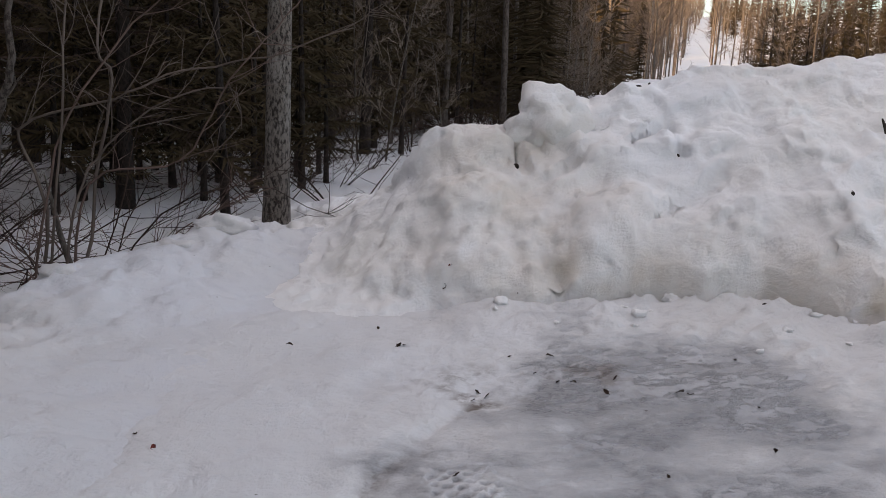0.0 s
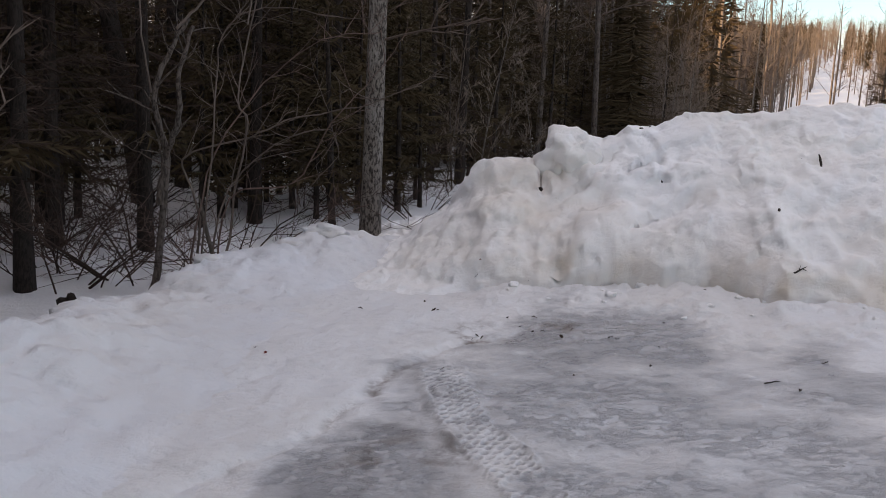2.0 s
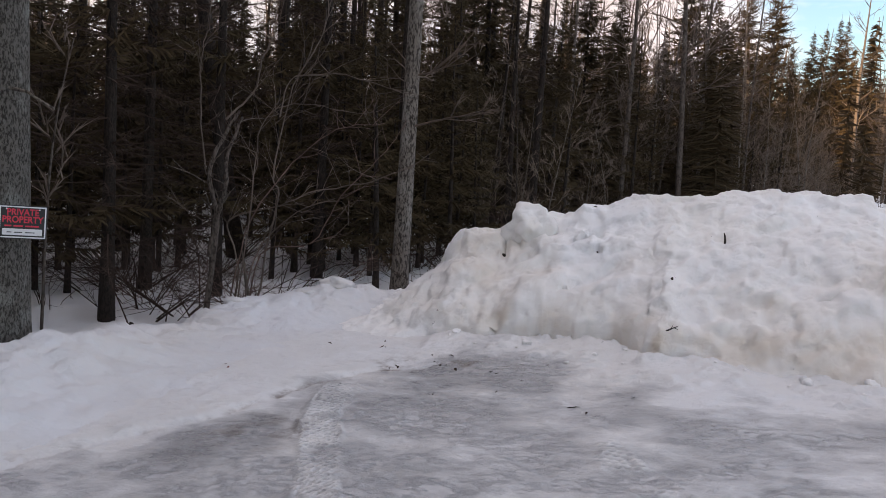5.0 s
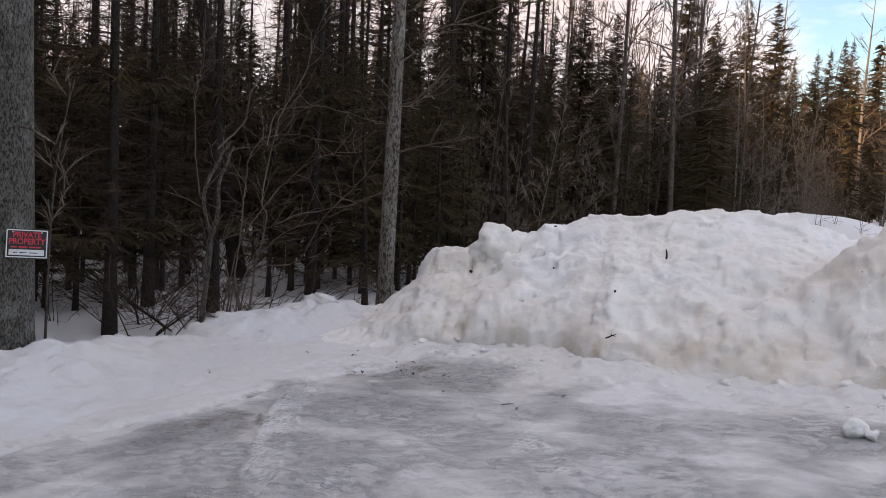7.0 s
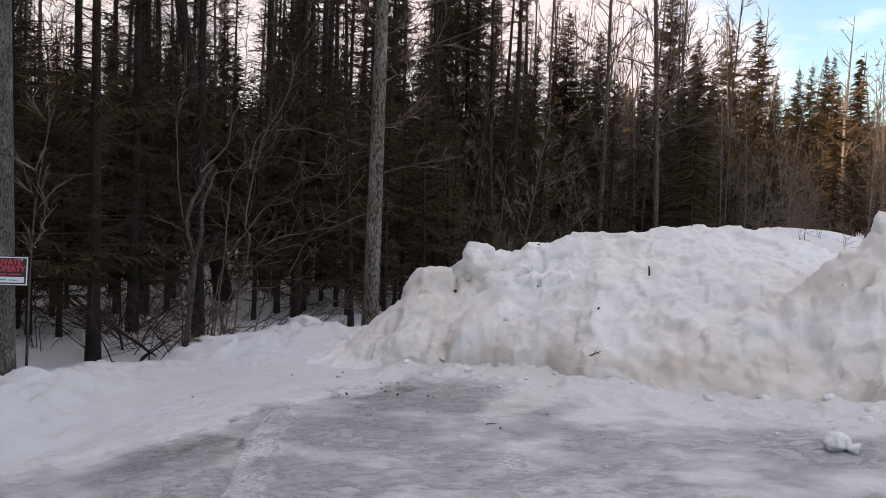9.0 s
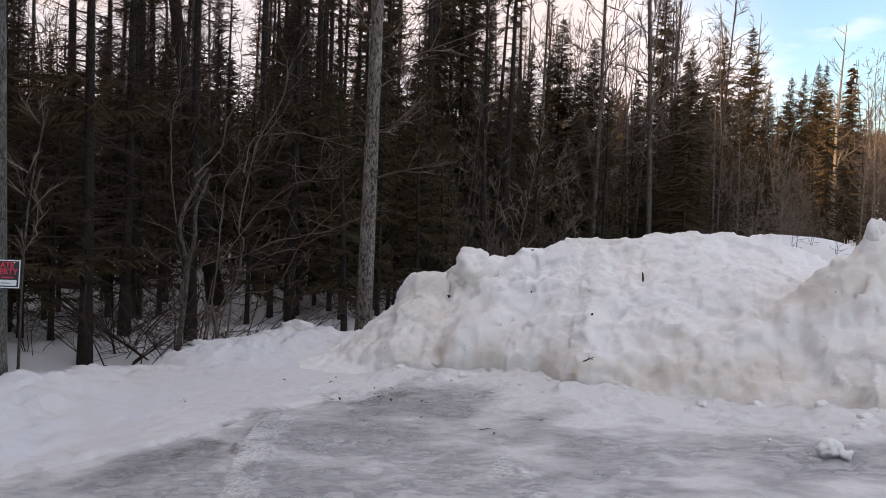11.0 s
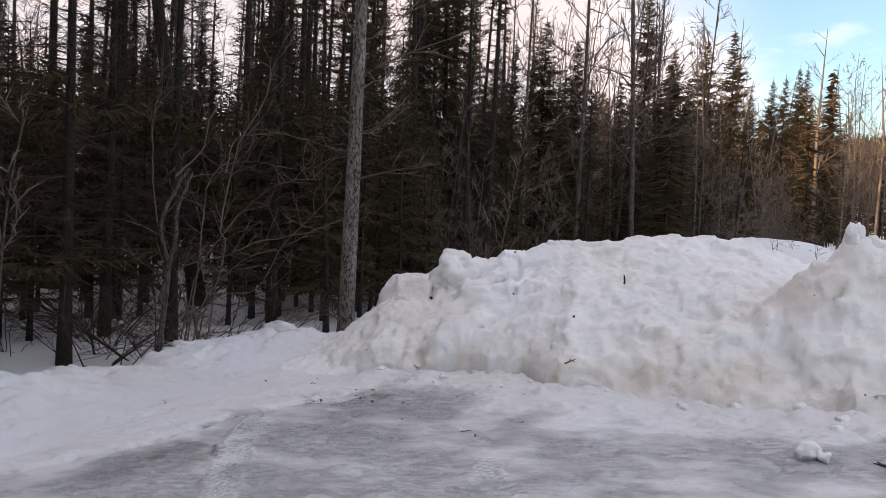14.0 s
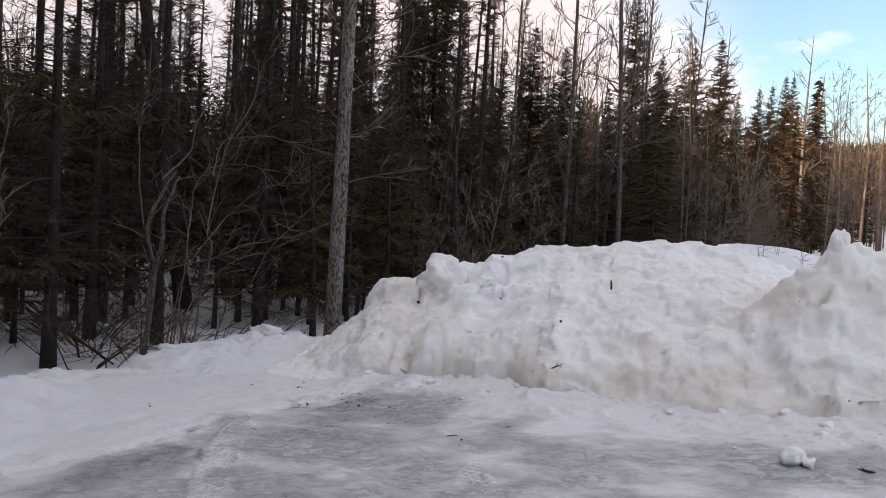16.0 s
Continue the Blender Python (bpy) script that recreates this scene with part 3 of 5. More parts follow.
stain = 0.3 + 0.36 * fbm(qx * 1.1, qy * 1.1, qz * 1.5, 3, 0.5, 61) + band * (0.4 + 0.5 * fbm(qx * 4, qy * 4, qz * 4, 3, 0.5, 62))
set_attr(me, "dirt", np.clip(np.clip(stain, 0, 0.75) * (0.35 + 0.65 * smooth(-0.1, 0.7, qx)) + 0.55 * spots, 0, 1.0))
set_attr(me, "grit", np.full(len(qx), 0.9))
me.materials.append(SNOW)
pile = tagged(new("snow_mound", me), "large ploughed snow mound, lumpy and stained with brown dirt", "snow mound")

bx_, by_ = np.arange(-5.6, 0.6, 0.026), np.concatenate([np.arange(-9.0, -1.0, 0.08), np.arange(-1.0, 7.6, 0.026)])
X, Y = np.meshgrid(bx_, by_)
D, HIGH = bank_field(X, Y)
G = ground_z(X, Y)
wide = 1.45 + 0.25 * vnoise(X * 0.8, Y * 0.8, 0 * X, 51)
lotside = 0.12 + (HIGH - 0.12) * (1 - smooth(0.0, 1.0, np.clip(D, 0, None) / wide) ** 0.8)
woods = HIGH - (HIGH + 0.5) * smooth(0.0, 0.85, -D)
RAW = np.where(D > 0, lotside, woods) - 0.10 * smooth(1.1, 1.8, D) - 1.2 * smooth(-0.15, 0.55, X) - 0.9 * smooth(-6.0, -8.6, Y)
me, qx, qy, qz, h = bank_object("snow_bank", X, Y, RAW, 0.06, 0.9, 0.0, 0.5 + 0.5 * smooth(0.9, 0.25, np.abs(D)))
set_attr(me, "dirt", np.clip(0.12 + 0.2 * fbm(qx * 1.1, qy * 1.1, qz * 1.5, 3, 0.5, 63), 0, 0.6))
set_attr(me, "grit", np.full(len(qx), 0.5))
me.materials.append(SHADED_SNOW)
snowbank = tagged(new("snow_bank", me), "low rounded bank of ploughed snow edging the woods", "snow bank")


# ---- trees ----
def part(name, me, mat, parent, label=""):
    me.materials.append(mat)
    ob = new(name, me)
    ob.parent = parent
    return tagged(ob, label)


class Tubes:
    """Collects tapered tubes and blades into one mesh."""

    def __init__(self):
        self.v, self.f = [], []

    def tube(self, pts, radii, sides):
        n0 = len(self.v)
        side = Vector((1, 0, 0))
        for i, p in enumerate(pts):
            d = (pts[min(i + 1, len(pts) - 1)] - pts[max(i - 1, 0)]).normalized()
            u = d.cross(side if abs(d.x) < 0.9 else Vector((0, 1, 0))).normalized()
            w = d.cross(u)
            for k in range(sides):
                a = 2 * math.pi * k / sides
                self.v.append(p + (u * math.cos(a) + w * math.sin(a)) * radii[i])
        for i in range(len(pts) - 1):
            for k in range(sides):
                a, b = n0 + i * sides + k, n0 + i * sides + (k + 1) % sides
                self.f.append((a, b, b + sides, a + sides))

    def blade(self, p, d, up, length, width):
        n0 = len(self.v)
        s = d.cross(up).normalized() * width
        self.v += [p + s, p + d * length, p - s]
        self.f.append((n0, n0 + 1, n0 + 2))

    def mesh(self, name, is_smooth=True):
        me = bpy.data.meshes.new(name)
        me.from_pydata([tuple(v) for v in self.v], [], self.f)
        if is_smooth:
            me.polygons.foreach_set("use_smooth", np.ones(len(me.polygons), bool))
        me.update()
        return me


def wander(rng, p, d, length, steps, jitter, lift=0.0):
    """Points of a crooked branch."""
    pts = [p.copy()]
    for _ in range(steps):
        d = (d + Vector((rng.uniform(-1, 1), rng.uniform(-1, 1), rng.uniform(-1, 1))) * jitter + Vector((0, 0, lift))).normalized()
        p = p + d * (length / steps)
        pts.append(p.copy())
    return pts


def lean_line(rng, height, lean, steps, wob):
    pts = []
    ph = rng.uniform(0, 6)
    for i in range(steps + 1):
        t = i / steps
        pts.append(Vector((lean[0] * t * height + wob * math.sin(3.1 * t + ph) * t, lean[1] * t * height + wob * math.cos(2.3 * t + ph) * t, t * height - 0.25)))
    return pts


def on_line(pts, t):
    f = t * (len(pts) - 1)
    i = min(int(f), len(pts) - 2)
    return pts[i].lerp(pts[i + 1], f - i)


def spruce(seed, height=10.0, width=1.25, bare=0.15, live=0.3, dense=1.0, girth=0.011, lean=(0, 0), fine=1.0, taper=0.9):
    """A spruce: a straight trunk and drooping boughs set with many narrow needled sprays; below live the boughs are dead and thin."""
    rng = random.Random(seed)
    root = new("spruce_tree")
    trunk, crown, dead = Tubes(), Tubes(), Tubes()
    pts = lean_line(rng, height, lean, 10, 0.06)
    r0 = height * girth
    trunk.tube(pts, [r0 * (1 - i / 10.6) + (0.3 * r0 if i == 0 else 0) for i in range(11)], 9)
    z = bare * height
    while z < height * 0.99:
        t = z / height
        reach = width * (1 - t) ** taper * rng.uniform(0.8, 1.1) + 0.05
        alive = t > live or rng.random() < (0.25 if live < 0.5 else 0.08)
        for _ in range(max(2, int(round((3 if t < 0.6 else 4) * dense)))):
            az = rng.uniform(0, 2 * math.pi)
            droop = -0.3 + 0.65 * t + rng.uniform(-0.3, 0.3)
            d = Vector((math.cos(az), math.sin(az), droop)).normalized()
            p = on_line(pts, min(0.999, t))
            ln = reach * rng.uniform(0.6, 1.1)
            bough = wander(rng, p, d, ln, 3, 0.10, 0.05 if t < 0.6 else 0.0)
            (crown if alive else dead).tube(bough[::3] if ln < 0.4 else bough, [0.006 + 0.006 * ln, 0.002] if ln < 0.4 else [0.008 + 0.006 * ln, 0.006, 0.004, 0.002], 3)
            fwd = (bough[-1] - bough[0]).normalized()
            out = fwd.cross(Vector((0, 0, 1)))
            n = max(3, int(ln / ((0.055 if alive else 0.085) / fine)))
            size = min(0.30, 0.10 + 0.24 * ln) / fine ** 0.6
            for k in range(n):
                u = (k + 0.6) / n
                q = on_line(bough, u)
                for s in (-1, 1):
                    tw = (fwd * rng.uniform(0.4, 1.0) + out * s * rng.uniform(0.3, 1.1) + Vector((0, 0, rng.uniform(-1.1, 0.4)))).normalized()
                    tl = size * (1.15 - 0.65 * u) * rng.uniform(0.6, 1.3)
                    up = Vector((rng.uniform(-1, 1), rng.uniform(-1, 1), rng.uniform(-1, 1)))
                    if alive:
                        crown.blade(q, tw, up, tl, (0.010 + tl * 0.05) / fine ** 0.3)
                    else:
                        dead.blade(q, tw, up, tl * 1.1, 0.004)
            if alive:
                crown.blade(bough[-2], (bough[-1] - bough[-2]).normalized(), Vector((0, 0, 1)), ln * 0.4 + 0.03, 0.016)
        z += (0.045 + 0.14 * (1 - t)) / dense * rng.uniform(0.5, 1.5)
    crown.blade(pts[-1] - Vector((0, 0, 0.1)), Vector((0, 0, 1)), Vector((1, 0, 0)), 0.5, 0.02)
    part("trunk", trunk.mesh("spruce_trunk"), BARK_DARK, root)
    part("crown", crown.mesh("spruce_crown", False), NEEDLE, root, "dark green needled boughs")
    if dead.f:
        tagged(part("lower_crown", dead.mesh("spruce_lower_crown", False), DEAD, root, "bare dead lower boughs"), kind="stuff")
    return root


def bare_tree(seed, name="bare_tree", height=11.0, radius=0.08, first=0.3, boughs=34, reach=1.7, lift=0.9, lean=(0, 0), bark=None, twig=None, wob=0.2, sides=9, depth=2, apart=False):
    """A leafless tree: a tapered trunk, crooked rising limbs and fine twigs."""
    rng = random.Random(seed)
    root = new(name)
    trunk, limbs = Tubes(), Tubes()
    steps = 14
    pts = lean_line(rng, height, lean, steps, wob)
    trunk.tube(pts, [radius * ((1 - i / (steps + 0.7)) ** 0.8) * (1.25 if i == 0 else 1) + 0.004 for i in range(steps + 1)], sides)
    for k in range(boughs):
        t = first + (0.985 - first) * ((k + rng.random()) / boughs)
        p = on_line(pts, t)
        az = rng.uniform(0, 2 * math.pi)
        d = Vector((math.cos(az), math.sin(az), lift * rng.uniform(0.4, 1.4))).normalized()
        ln = reach * (1.08 - t) * rng.uniform(0.6, 1.3) + 0.25
        bough = wander(rng, p, d, ln, 4, 0.28, 0.10)
        r = min(radius * 0.42 * (1.05 - t), 0.012 + 0.012 * ln) * (0.55 if apart else 1.0)
        if apart:
            limbs = Tubes()
        limbs.tube(bough, [r, r * 0.78, r * 0.55, r * 0.35, 0.003], 4 if apart else 3)
        for j in range(int(2 + ln * 2.7)):
            u = rng.uniform(0.2, 0.97)
            q = on_line(bough, u)
            dd = (bough[-1] - bough[0]).normalized() + Vector((rng.uniform(-1, 1), rng.uniform(-1, 1), rng.uniform(-0.5, 1.0))) * 0.8
            sl = ln * 0.42 * (1.15 - u) * rng.uniform(0.6, 1.3) + 0.12
            sub = wander(rng, q, dd.normalized(), sl, 2, 0.25, 0.06)
            rr = r * 0.4 * (1.2 - u)
            limbs.tube(sub, [max(rr, 0.010), 0.0085, 0.005], 3)
            for _ in range(depth * 2):
                q2 = on_line(sub, rng.uniform(0.15, 0.98))
                d2 = (sub[-1] - sub[0]).normalized() + Vector((rng.uniform(-1, 1), rng.uniform(-1, 1), rng.uniform(-0.6, 1))) * 0.8
                limbs.blade(q2, d2.normalized(), Vector((rng.uniform(-1, 1), rng.uniform(-1, 1), 0.5)), sl * rng.uniform(0.4, 0.9), 0.008)
        if apart:
            part("limb", limbs.mesh(name + "_limb"), twig or TWIG, root)
    part("trunk", trunk.mesh(name + "_trunk"), bark or BARK_PALE, root)
    if not apart:
        tagged(part("crown", limbs.mesh(name + "_crown"), twig or TWIG, root), kind="stuff")
    return root


def shrub(seed, stems=9, height=2.6, spread_=0.5, arch=0.35, radius=0.014, twig=None, depth=3, crook=0.14):
    """A leafless shrub of arching stems with side twigs."""
    rng = random.Random(seed)
    root = new("bare_shrub")
    for k in range(stems):
        stem = Tubes()
        az = rng.uniform(0, 2 * math.pi)
        p = Vector((math.cos(az) * 0.12, math.sin(az) * 0.12, -0.15))
        d = Vector((math.cos(az) * spread_, math.sin(az) * spread_, 1)).normalized()
        ln = height * rng.uniform(0.6, 1.15)
        main = [p.copy()]
        for i in range(8):
            d = (d + Vector((math.cos(az) * 0.12, math.sin(az) * 0.12, -0.10)) * arch + Vector((rng.uniform(-1, 1), rng.uniform(-1, 1), rng.uniform(-1, 1))) * crook).normalized()
            p = p + d * ln / 8
            main.append(p.copy())
        r = radius * rng.uniform(0.6, 1.2)
        stem.tube(main, [r * (1 - i / 9) + 0.002 for i in range(9)], 5)
        for j in range(int(4 + ln * depth)):
            u = rng.uniform(0.25, 0.98)
            q = on_line(main, u)
            dd = (main[-1] - main[0]).normalized() * 0.35 + Vector((rng.uniform(-1, 1), rng.uniform(-1, 1), rng.uniform(-0.5, 0.6)))
            sl = ln * 0.36 * (1.2 - u) * rng.uniform(0.5, 1.4) + 0.1
            sub = wander(rng, q, dd.normalized(), sl, 4, 0.16, 0.05)
            stem.tube(sub, [max(0.0035, r * 0.4 * (1.1 - u)), 0.0036, 0.003, 0.0022, 0.0012], 3)
            for _ in range(2):
                q2 = on_line(sub, rng.uniform(0.3, 0.95))
                stem.blade(q2, (dd.normalized() + Vector((rng.uniform(-1, 1), rng.uniform(-1, 1), rng.uniform(-0.5, 1)))).normalized(), Vector((rng.uniform(-1, 1), rng.uniform(-1, 1), 0.5)), sl * 0.5, 0.003)
        part("stem", stem.mesh("shrub_stem"), twig or TWIG, root)
    return root


def z_at(x, y):
    return float(ground_z(np.array([float(x)]), np.array([float(y)]))[0])


def stand(ob, x, y, turn=0.0, size=1.0, tilt=(0, 0), wide=None):
    """Set a tree on the ground."""
    w = wide or size
    ob.matrix_basis = pose(x, y, z_at(x, y), tilt[0], tilt[1], turn) @ Matrix.Diagonal((w, w, size, 1))
    return ob


def again(ob, x, y, turn=0.0, size=1.0, tilt=(0, 0), wide=None):
    w = wide or size
    m = pose(x, y, z_at(x, y), tilt[0], tilt[1], turn) @ Matrix.Diagonal((w, w, size, 1))
    old = ob.scale.copy()
    ob.scale = (1, 1, 1)
    made = copy_thing(ob, m)
    ob.scale = old
    return made


# landmark trees at the edge of the lot
tree = tagged(stand(bare_tree(101, "roadside_tree", 13.0, 0.118, 0.20, 30, 1.5, 0.25, (0.012, 0.0), BARK_GREY, TWIG, 0.05, 18, 2, True), -0.97, 8.12),
              "tall grey-barked leafless tree standing behind the snow bank", "tree")
sign_tree = tagged(stand(bare_tree(102, "roadside_tree", 13.0, 0.215, 0.45, 22, 2.4, 0.5, (-0.01, 0.0), BARK_SIGN, TWIG, 0.05, 22, 2, True), -2.466, 2.55),
                   "thick lichen-covered tree trunk bearing a warning sign", "tree")

stub = Tubes()
stub.tube([Vector((0.10, -0.10, 2.47)), Vector((0.28, -0.10, 2.44)), Vector((0.40, -0.11, 2.38)), Vector((0.515, -0.10, 2.325))], [0.016, 0.012, 0.011, 0.007], 8)
part("broken_limb", stub.mesh("broken_limb"), BARK_PALE, sign_tree, "pale broken limb stub")

SPRUCES = [spruce(11, 10.5, 1.5, 0.04, 0.10), spruce(12, 11.5, 1.35, 0.05, 0.22), spruce(13, 9.5, 1.6, 0.03, 0.08), spruce(14, 12.0, 1.3, 0.06, 0.34), spruce(15, 4.6, 1.3, 0.13, 0.15, 0.8, 0.011, (0, 0), 1.45), spruce(16, 5.4, 1.15, 0.12, 0.2, 0.8, 0.011, (0, 0), 1.45),
           spruce(17, 13.0, 1.5, 0.10, 0.55, 0.62, 0.0085), spruce(18, 12.0, 1.3, 0.12, 0.68, 0.62, 0.008),
           spruce(19, 10.0, 1.6, 0.125, 0.62, 0.95, 0.010, (0, 0), 1.35), spruce(20, 10.5, 2.3, 0.03, 0.04, 0.9, 0.010, (0, 0), 1.0, 0.85)]
for s, (x, y) in zip(SPRUCES, [(-15.2, 9.6), (-13.0, 6.4), (-12.6, 14.6), (-24.4, 5.2), (0.3, 15.5), (-1.6, 13.5), (-5.4, 15.5), (-8.5, 14.0), (-5.2, 8.8), (2.6, 29.5)]):
    tagged(stand(s, x, y), "dark spruce with drooping needled boughs", "spruce", "spruces in the woods")
BARES = [bare_tree(21, "bare_tree", 11.5, 0.045, 0.2, 34, 2.1, 0.65, (0.02, 0.01), BARK_BROWN, TWIG), bare_tree(22, "bare_tree", 13.5, 0.068, 0.22, 36, 2.5, 0.55, (-0.015, 0.0), BARK_BROWN, TWIG),
         bare_tree(23, "bare_tree", 9.0, 0.03, 0.12, 26, 1.6, 0.75, (0.03, -0.02), BARK_BROWN, TWIG_PALE), bare_tree(24, "bare_tree", 7.0, 0.025, 0.1, 24, 1.5, 0.8, (0.05, 0.02), BARK_PALE, TWIG_PALE),
         bare_tree(25, "bare_tree", 10.0, 0.042, 0.22, 26, 1.8, 0.7, (-0.03, 0.02), BARK_PALE, TWIG)]
for s, (x, y) in zip(BARES, [(-3.4, 24.0), (-5.5, 26.5), (0.2, 29.0), (7.2, 32.0), (5.2, 33.5)]):
    tagged(stand(s, x, y), "slender leafless tree with pale rising branches", "tree", "leafless trees in the woods")
SHRUBS = [shrub(31, 6, 2.3, 0.35, 0.9, 0.006, DEAD, 5, 0.3), shrub(32, 6, 1.8, 0.6, 1.1, 0.0055, TWIG_RED, 5, 0.3), shrub(33, 8, 1.2, 0.6, 0.8, 0.005, TWIG_RED, 5, 0.3)]
for s, (x, y) in zip(SHRUBS, [(-2.3, 6.6), (-1.9, 7.2), (-3.2, 7.4)]):
    tagged(stand(s, x, y), "leafless shrub of thin arching stems in snow", "shrub", "leafless shrubs")

rng = random.Random(7)
placed = [(-0.97, 8.12, 1.0), (-2.5, 2.52, 1.0)]


def free(x, y, gap):
    if any((x - a) ** 2 + (y - b) ** 2 < max(gap, g) ** 2 for a, b, g in placed):
        return False
    placed.append((x, y, gap))
    return True


def in_woods(x, y):
    s, r = road_coords(x, y)
    if s > 9 and -4.6 < r < (6.5 if s < 45 else 2.5):
        return False
    if s <= 9 and x > -3.4:
        return y > 8.6 and r < -3.6
    return True


# named trunks at the wood's edge: x, y, thickness, lean
for x, y, thick, lx, ly in [(-3.72, 5.66, 0.075, 0.0, 0.0), (-4.55, 5.1, 0.15, 0.0, 0.0), (-4.35, 7.4, 0.09, 0.0, 0.0), (-3.39, 7.58, 0.09, 0.0, 0.0), (-2.68, 9.4, 0.10, 0.0, 0), (-2.0, 11.3, 0.11, 0, 0),
                            (-5.0, 13.0, 0.10, 0, 0), (-7.2, 11.0, 0.09, 1, 0), (-4.2, 14.0, 0.11, 0, 0), (-3.2, 15.0, 0.1, 1.5, 0), (-8.4, 11.5, 0.12, 0, 0), (-2.4, 16.0, 0.1, -1, 0)]:
    placed.append((x, y, 0.6))
    k = thick / 0.12
    tagged(again(SPRUCES[8 if y < 10 else rng.choice((6, 7))], x, y, rng.uniform(0, 360), 1.0, (0, lx), max(0.85, k) if y < 10 else k * 1.1), "tall dark conifer trunk with dead lower boughs", "spruce", "spruces in the woods")


placed.append((-4.8, 10.9, 0.8))
tagged(stand(bare_tree(26, "bare_tree", 13.0, 0.15, 0.5, 12, 1.6, 0.5, (0, 0), BARK_DARK, TWIG, 0.12, 12), -4.8, 10.9, 40, 1.0, (0, -9)), "thick dark trunk leaning over the woods", "tree", "leafless trees in the woods")


# the dense wood behind the bank
def from_eye(dist, az):
    return 3.2 + dist * math.sin(radians(az)), -3.8 + dist * math.cos(radians(az))


def scatter(n, place, kinds, gap, low, high, tilt=2.0):
    """n copies where place() allows them."""
    made = tries = 0
    while made < n and tries < 20000:
        tries += 1
        x, y = place()
        if not in_woods(x, y) or not free(x, y, gap):
            continue
        again(rng.choice(kinds), x, y, rng.uniform(0, 360), rng.uniform(low, high), (rng.uniform(-tilt, tilt), rng.uniform(-tilt, tilt)))
        made += 1


def along_road(s0, s1, r0, r1):
    s_, r_ = rng.uniform(s0, s1), rng.uniform(r0, r1)
    return s_ * RS + r_ * RC, s_ * RC - r_ * RS


scatter(30, lambda: from_eye(rng.uniform(12.8, 17), rng.uniform(-54, -20)), SPRUCES[4:6], 0.55, 0.75, 1.1)
scatter(66, lambda: from_eye(rng.uniform(16.5, 26), rng.uniform(-56, -15)), SPRUCES[4:6], 0.6, 0.85, 1.25)
scatter(40, lambda: from_eye(rng.uniform(22, 36), rng.uniform(-52, -8)), SPRUCES[4:6], 0.6, 0.9, 1.35)
scatter(27, lambda: from_eye(rng.uniform(15, 32), rng.uniform(-56, -13)), SPRUCES[6:8], 0.7, 0.7, 1.0)
scatter(3, lambda: from_eye(rng.uniform(20, 32), rng.uniform(-24, -8)), SPRUCES[:4], 0.9, 0.6, 0.85)
scatter(9, lambda: from_eye(rng.uniform(20, 30), rng.uniform(-30, -13)), SPRUCES[:4], 0.9, 0.95, 1.25)
scatter(14, lambda: from_eye(rng.uniform(18, 34), rng.uniform(-27, -8)), SPRUCES[6:8], 0.7, 0.75, 1.0)
scatter(12, lambda: from_eye(rng.uniform(14.5, 17), rng.uniform(-26, -14)), SPRUCES[4:6], 0.5, 0.7, 1.0)
scatter(44, lambda: from_eye(rng.uniform(22, 44), rng.uniform(-16, 5)), SPRUCES[4:6], 0.8, 0.7, 1.2)
# spruces that stand up at the road's edge
for x, y, top in [(3.7, 32.4, 8.7), (5.1, 36.3, 9.9), (6.4, 40.0, 11.0), (7.7, 43.4, 8.5), (9.2, 47.8, 9.9), (10.2, 50.6, 10.5), (11.4, 53.8, 11.6), (12.1, 55.8, 11.9), (14.8, 63.2, 12.4), (-0.1, 21.9, 7.6), (0.7, 24.1, 7.4), (4.4, 34.4, 7.9),
                  (5.9, 38.6, 7.6), (11.6, 55.0, 8.6)]:
    placed.append((x, y, 0.6))
    h = (top - z_at(x, y)) / 10.45
    again(SPRUCES[9], x, y, rng.uniform(0, 360), h, (0, 0), h * (1.25 if y < 42 else 1.0))
# tall leafless trees at the road's edge: x, y, kind, size
for x, y, kind, size, lean in [(0.14, 18.0, 0, 1.0, 0), (1.25, 19.1, 1, 0.95, 0), (2.67, 20.2, 1, 1.1, 3), (3.21, 22.2, 0, 1.1, 0), (4.68, 26.2, 0, 0.95, -2), (2.02, 22.2, 4, 0.75, 0), (4.57, 27.2, 4, 0.8, 0), (6.05, 29.1, 3, 0.8, 0),
                               (7.2, 32.0, 3, 1.0, 6), (11.45, 39.4, 4, 0.95, 0), (12.4, 41.3, 4, 0.85, 0), (13.2, 42.1, 3, 1.2, 0), (14.05, 43.0, 4, 0.85, 3), (5.23, 26.1, 3, 0.75, -3), (1.41, 20.1, 2, 0.8, 4)]:
    placed.append((x, y, 0.4))
    again(BARES[kind], x, y, rng.uniform(0, 360), size, (0, lean))
# thin leafless trees along the road's edge, and saplings in front of them
scatter(60, lambda: along_road(15, 75, -14, -5.6), [BARES[k] for k in (0, 2, 3, 4)], 0.35, 0.45, 0.68, 4)
scatter(105, lambda: along_road(13, 50, -9, -4.6), BARES[2:4], 0.3, 0.35, 0.65, 8)
scatter(26, lambda: from_eye(rng.uniform(20, 32), rng.uniform(-50, -14)), BARES[:3], 0.4, 0.8, 1.1, 3)
scatter(30, lambda: from_eye(rng.uniform(26, 38), rng.uniform(-17, 0)), BARES, 0.4, 0.6, 1.0, 5)
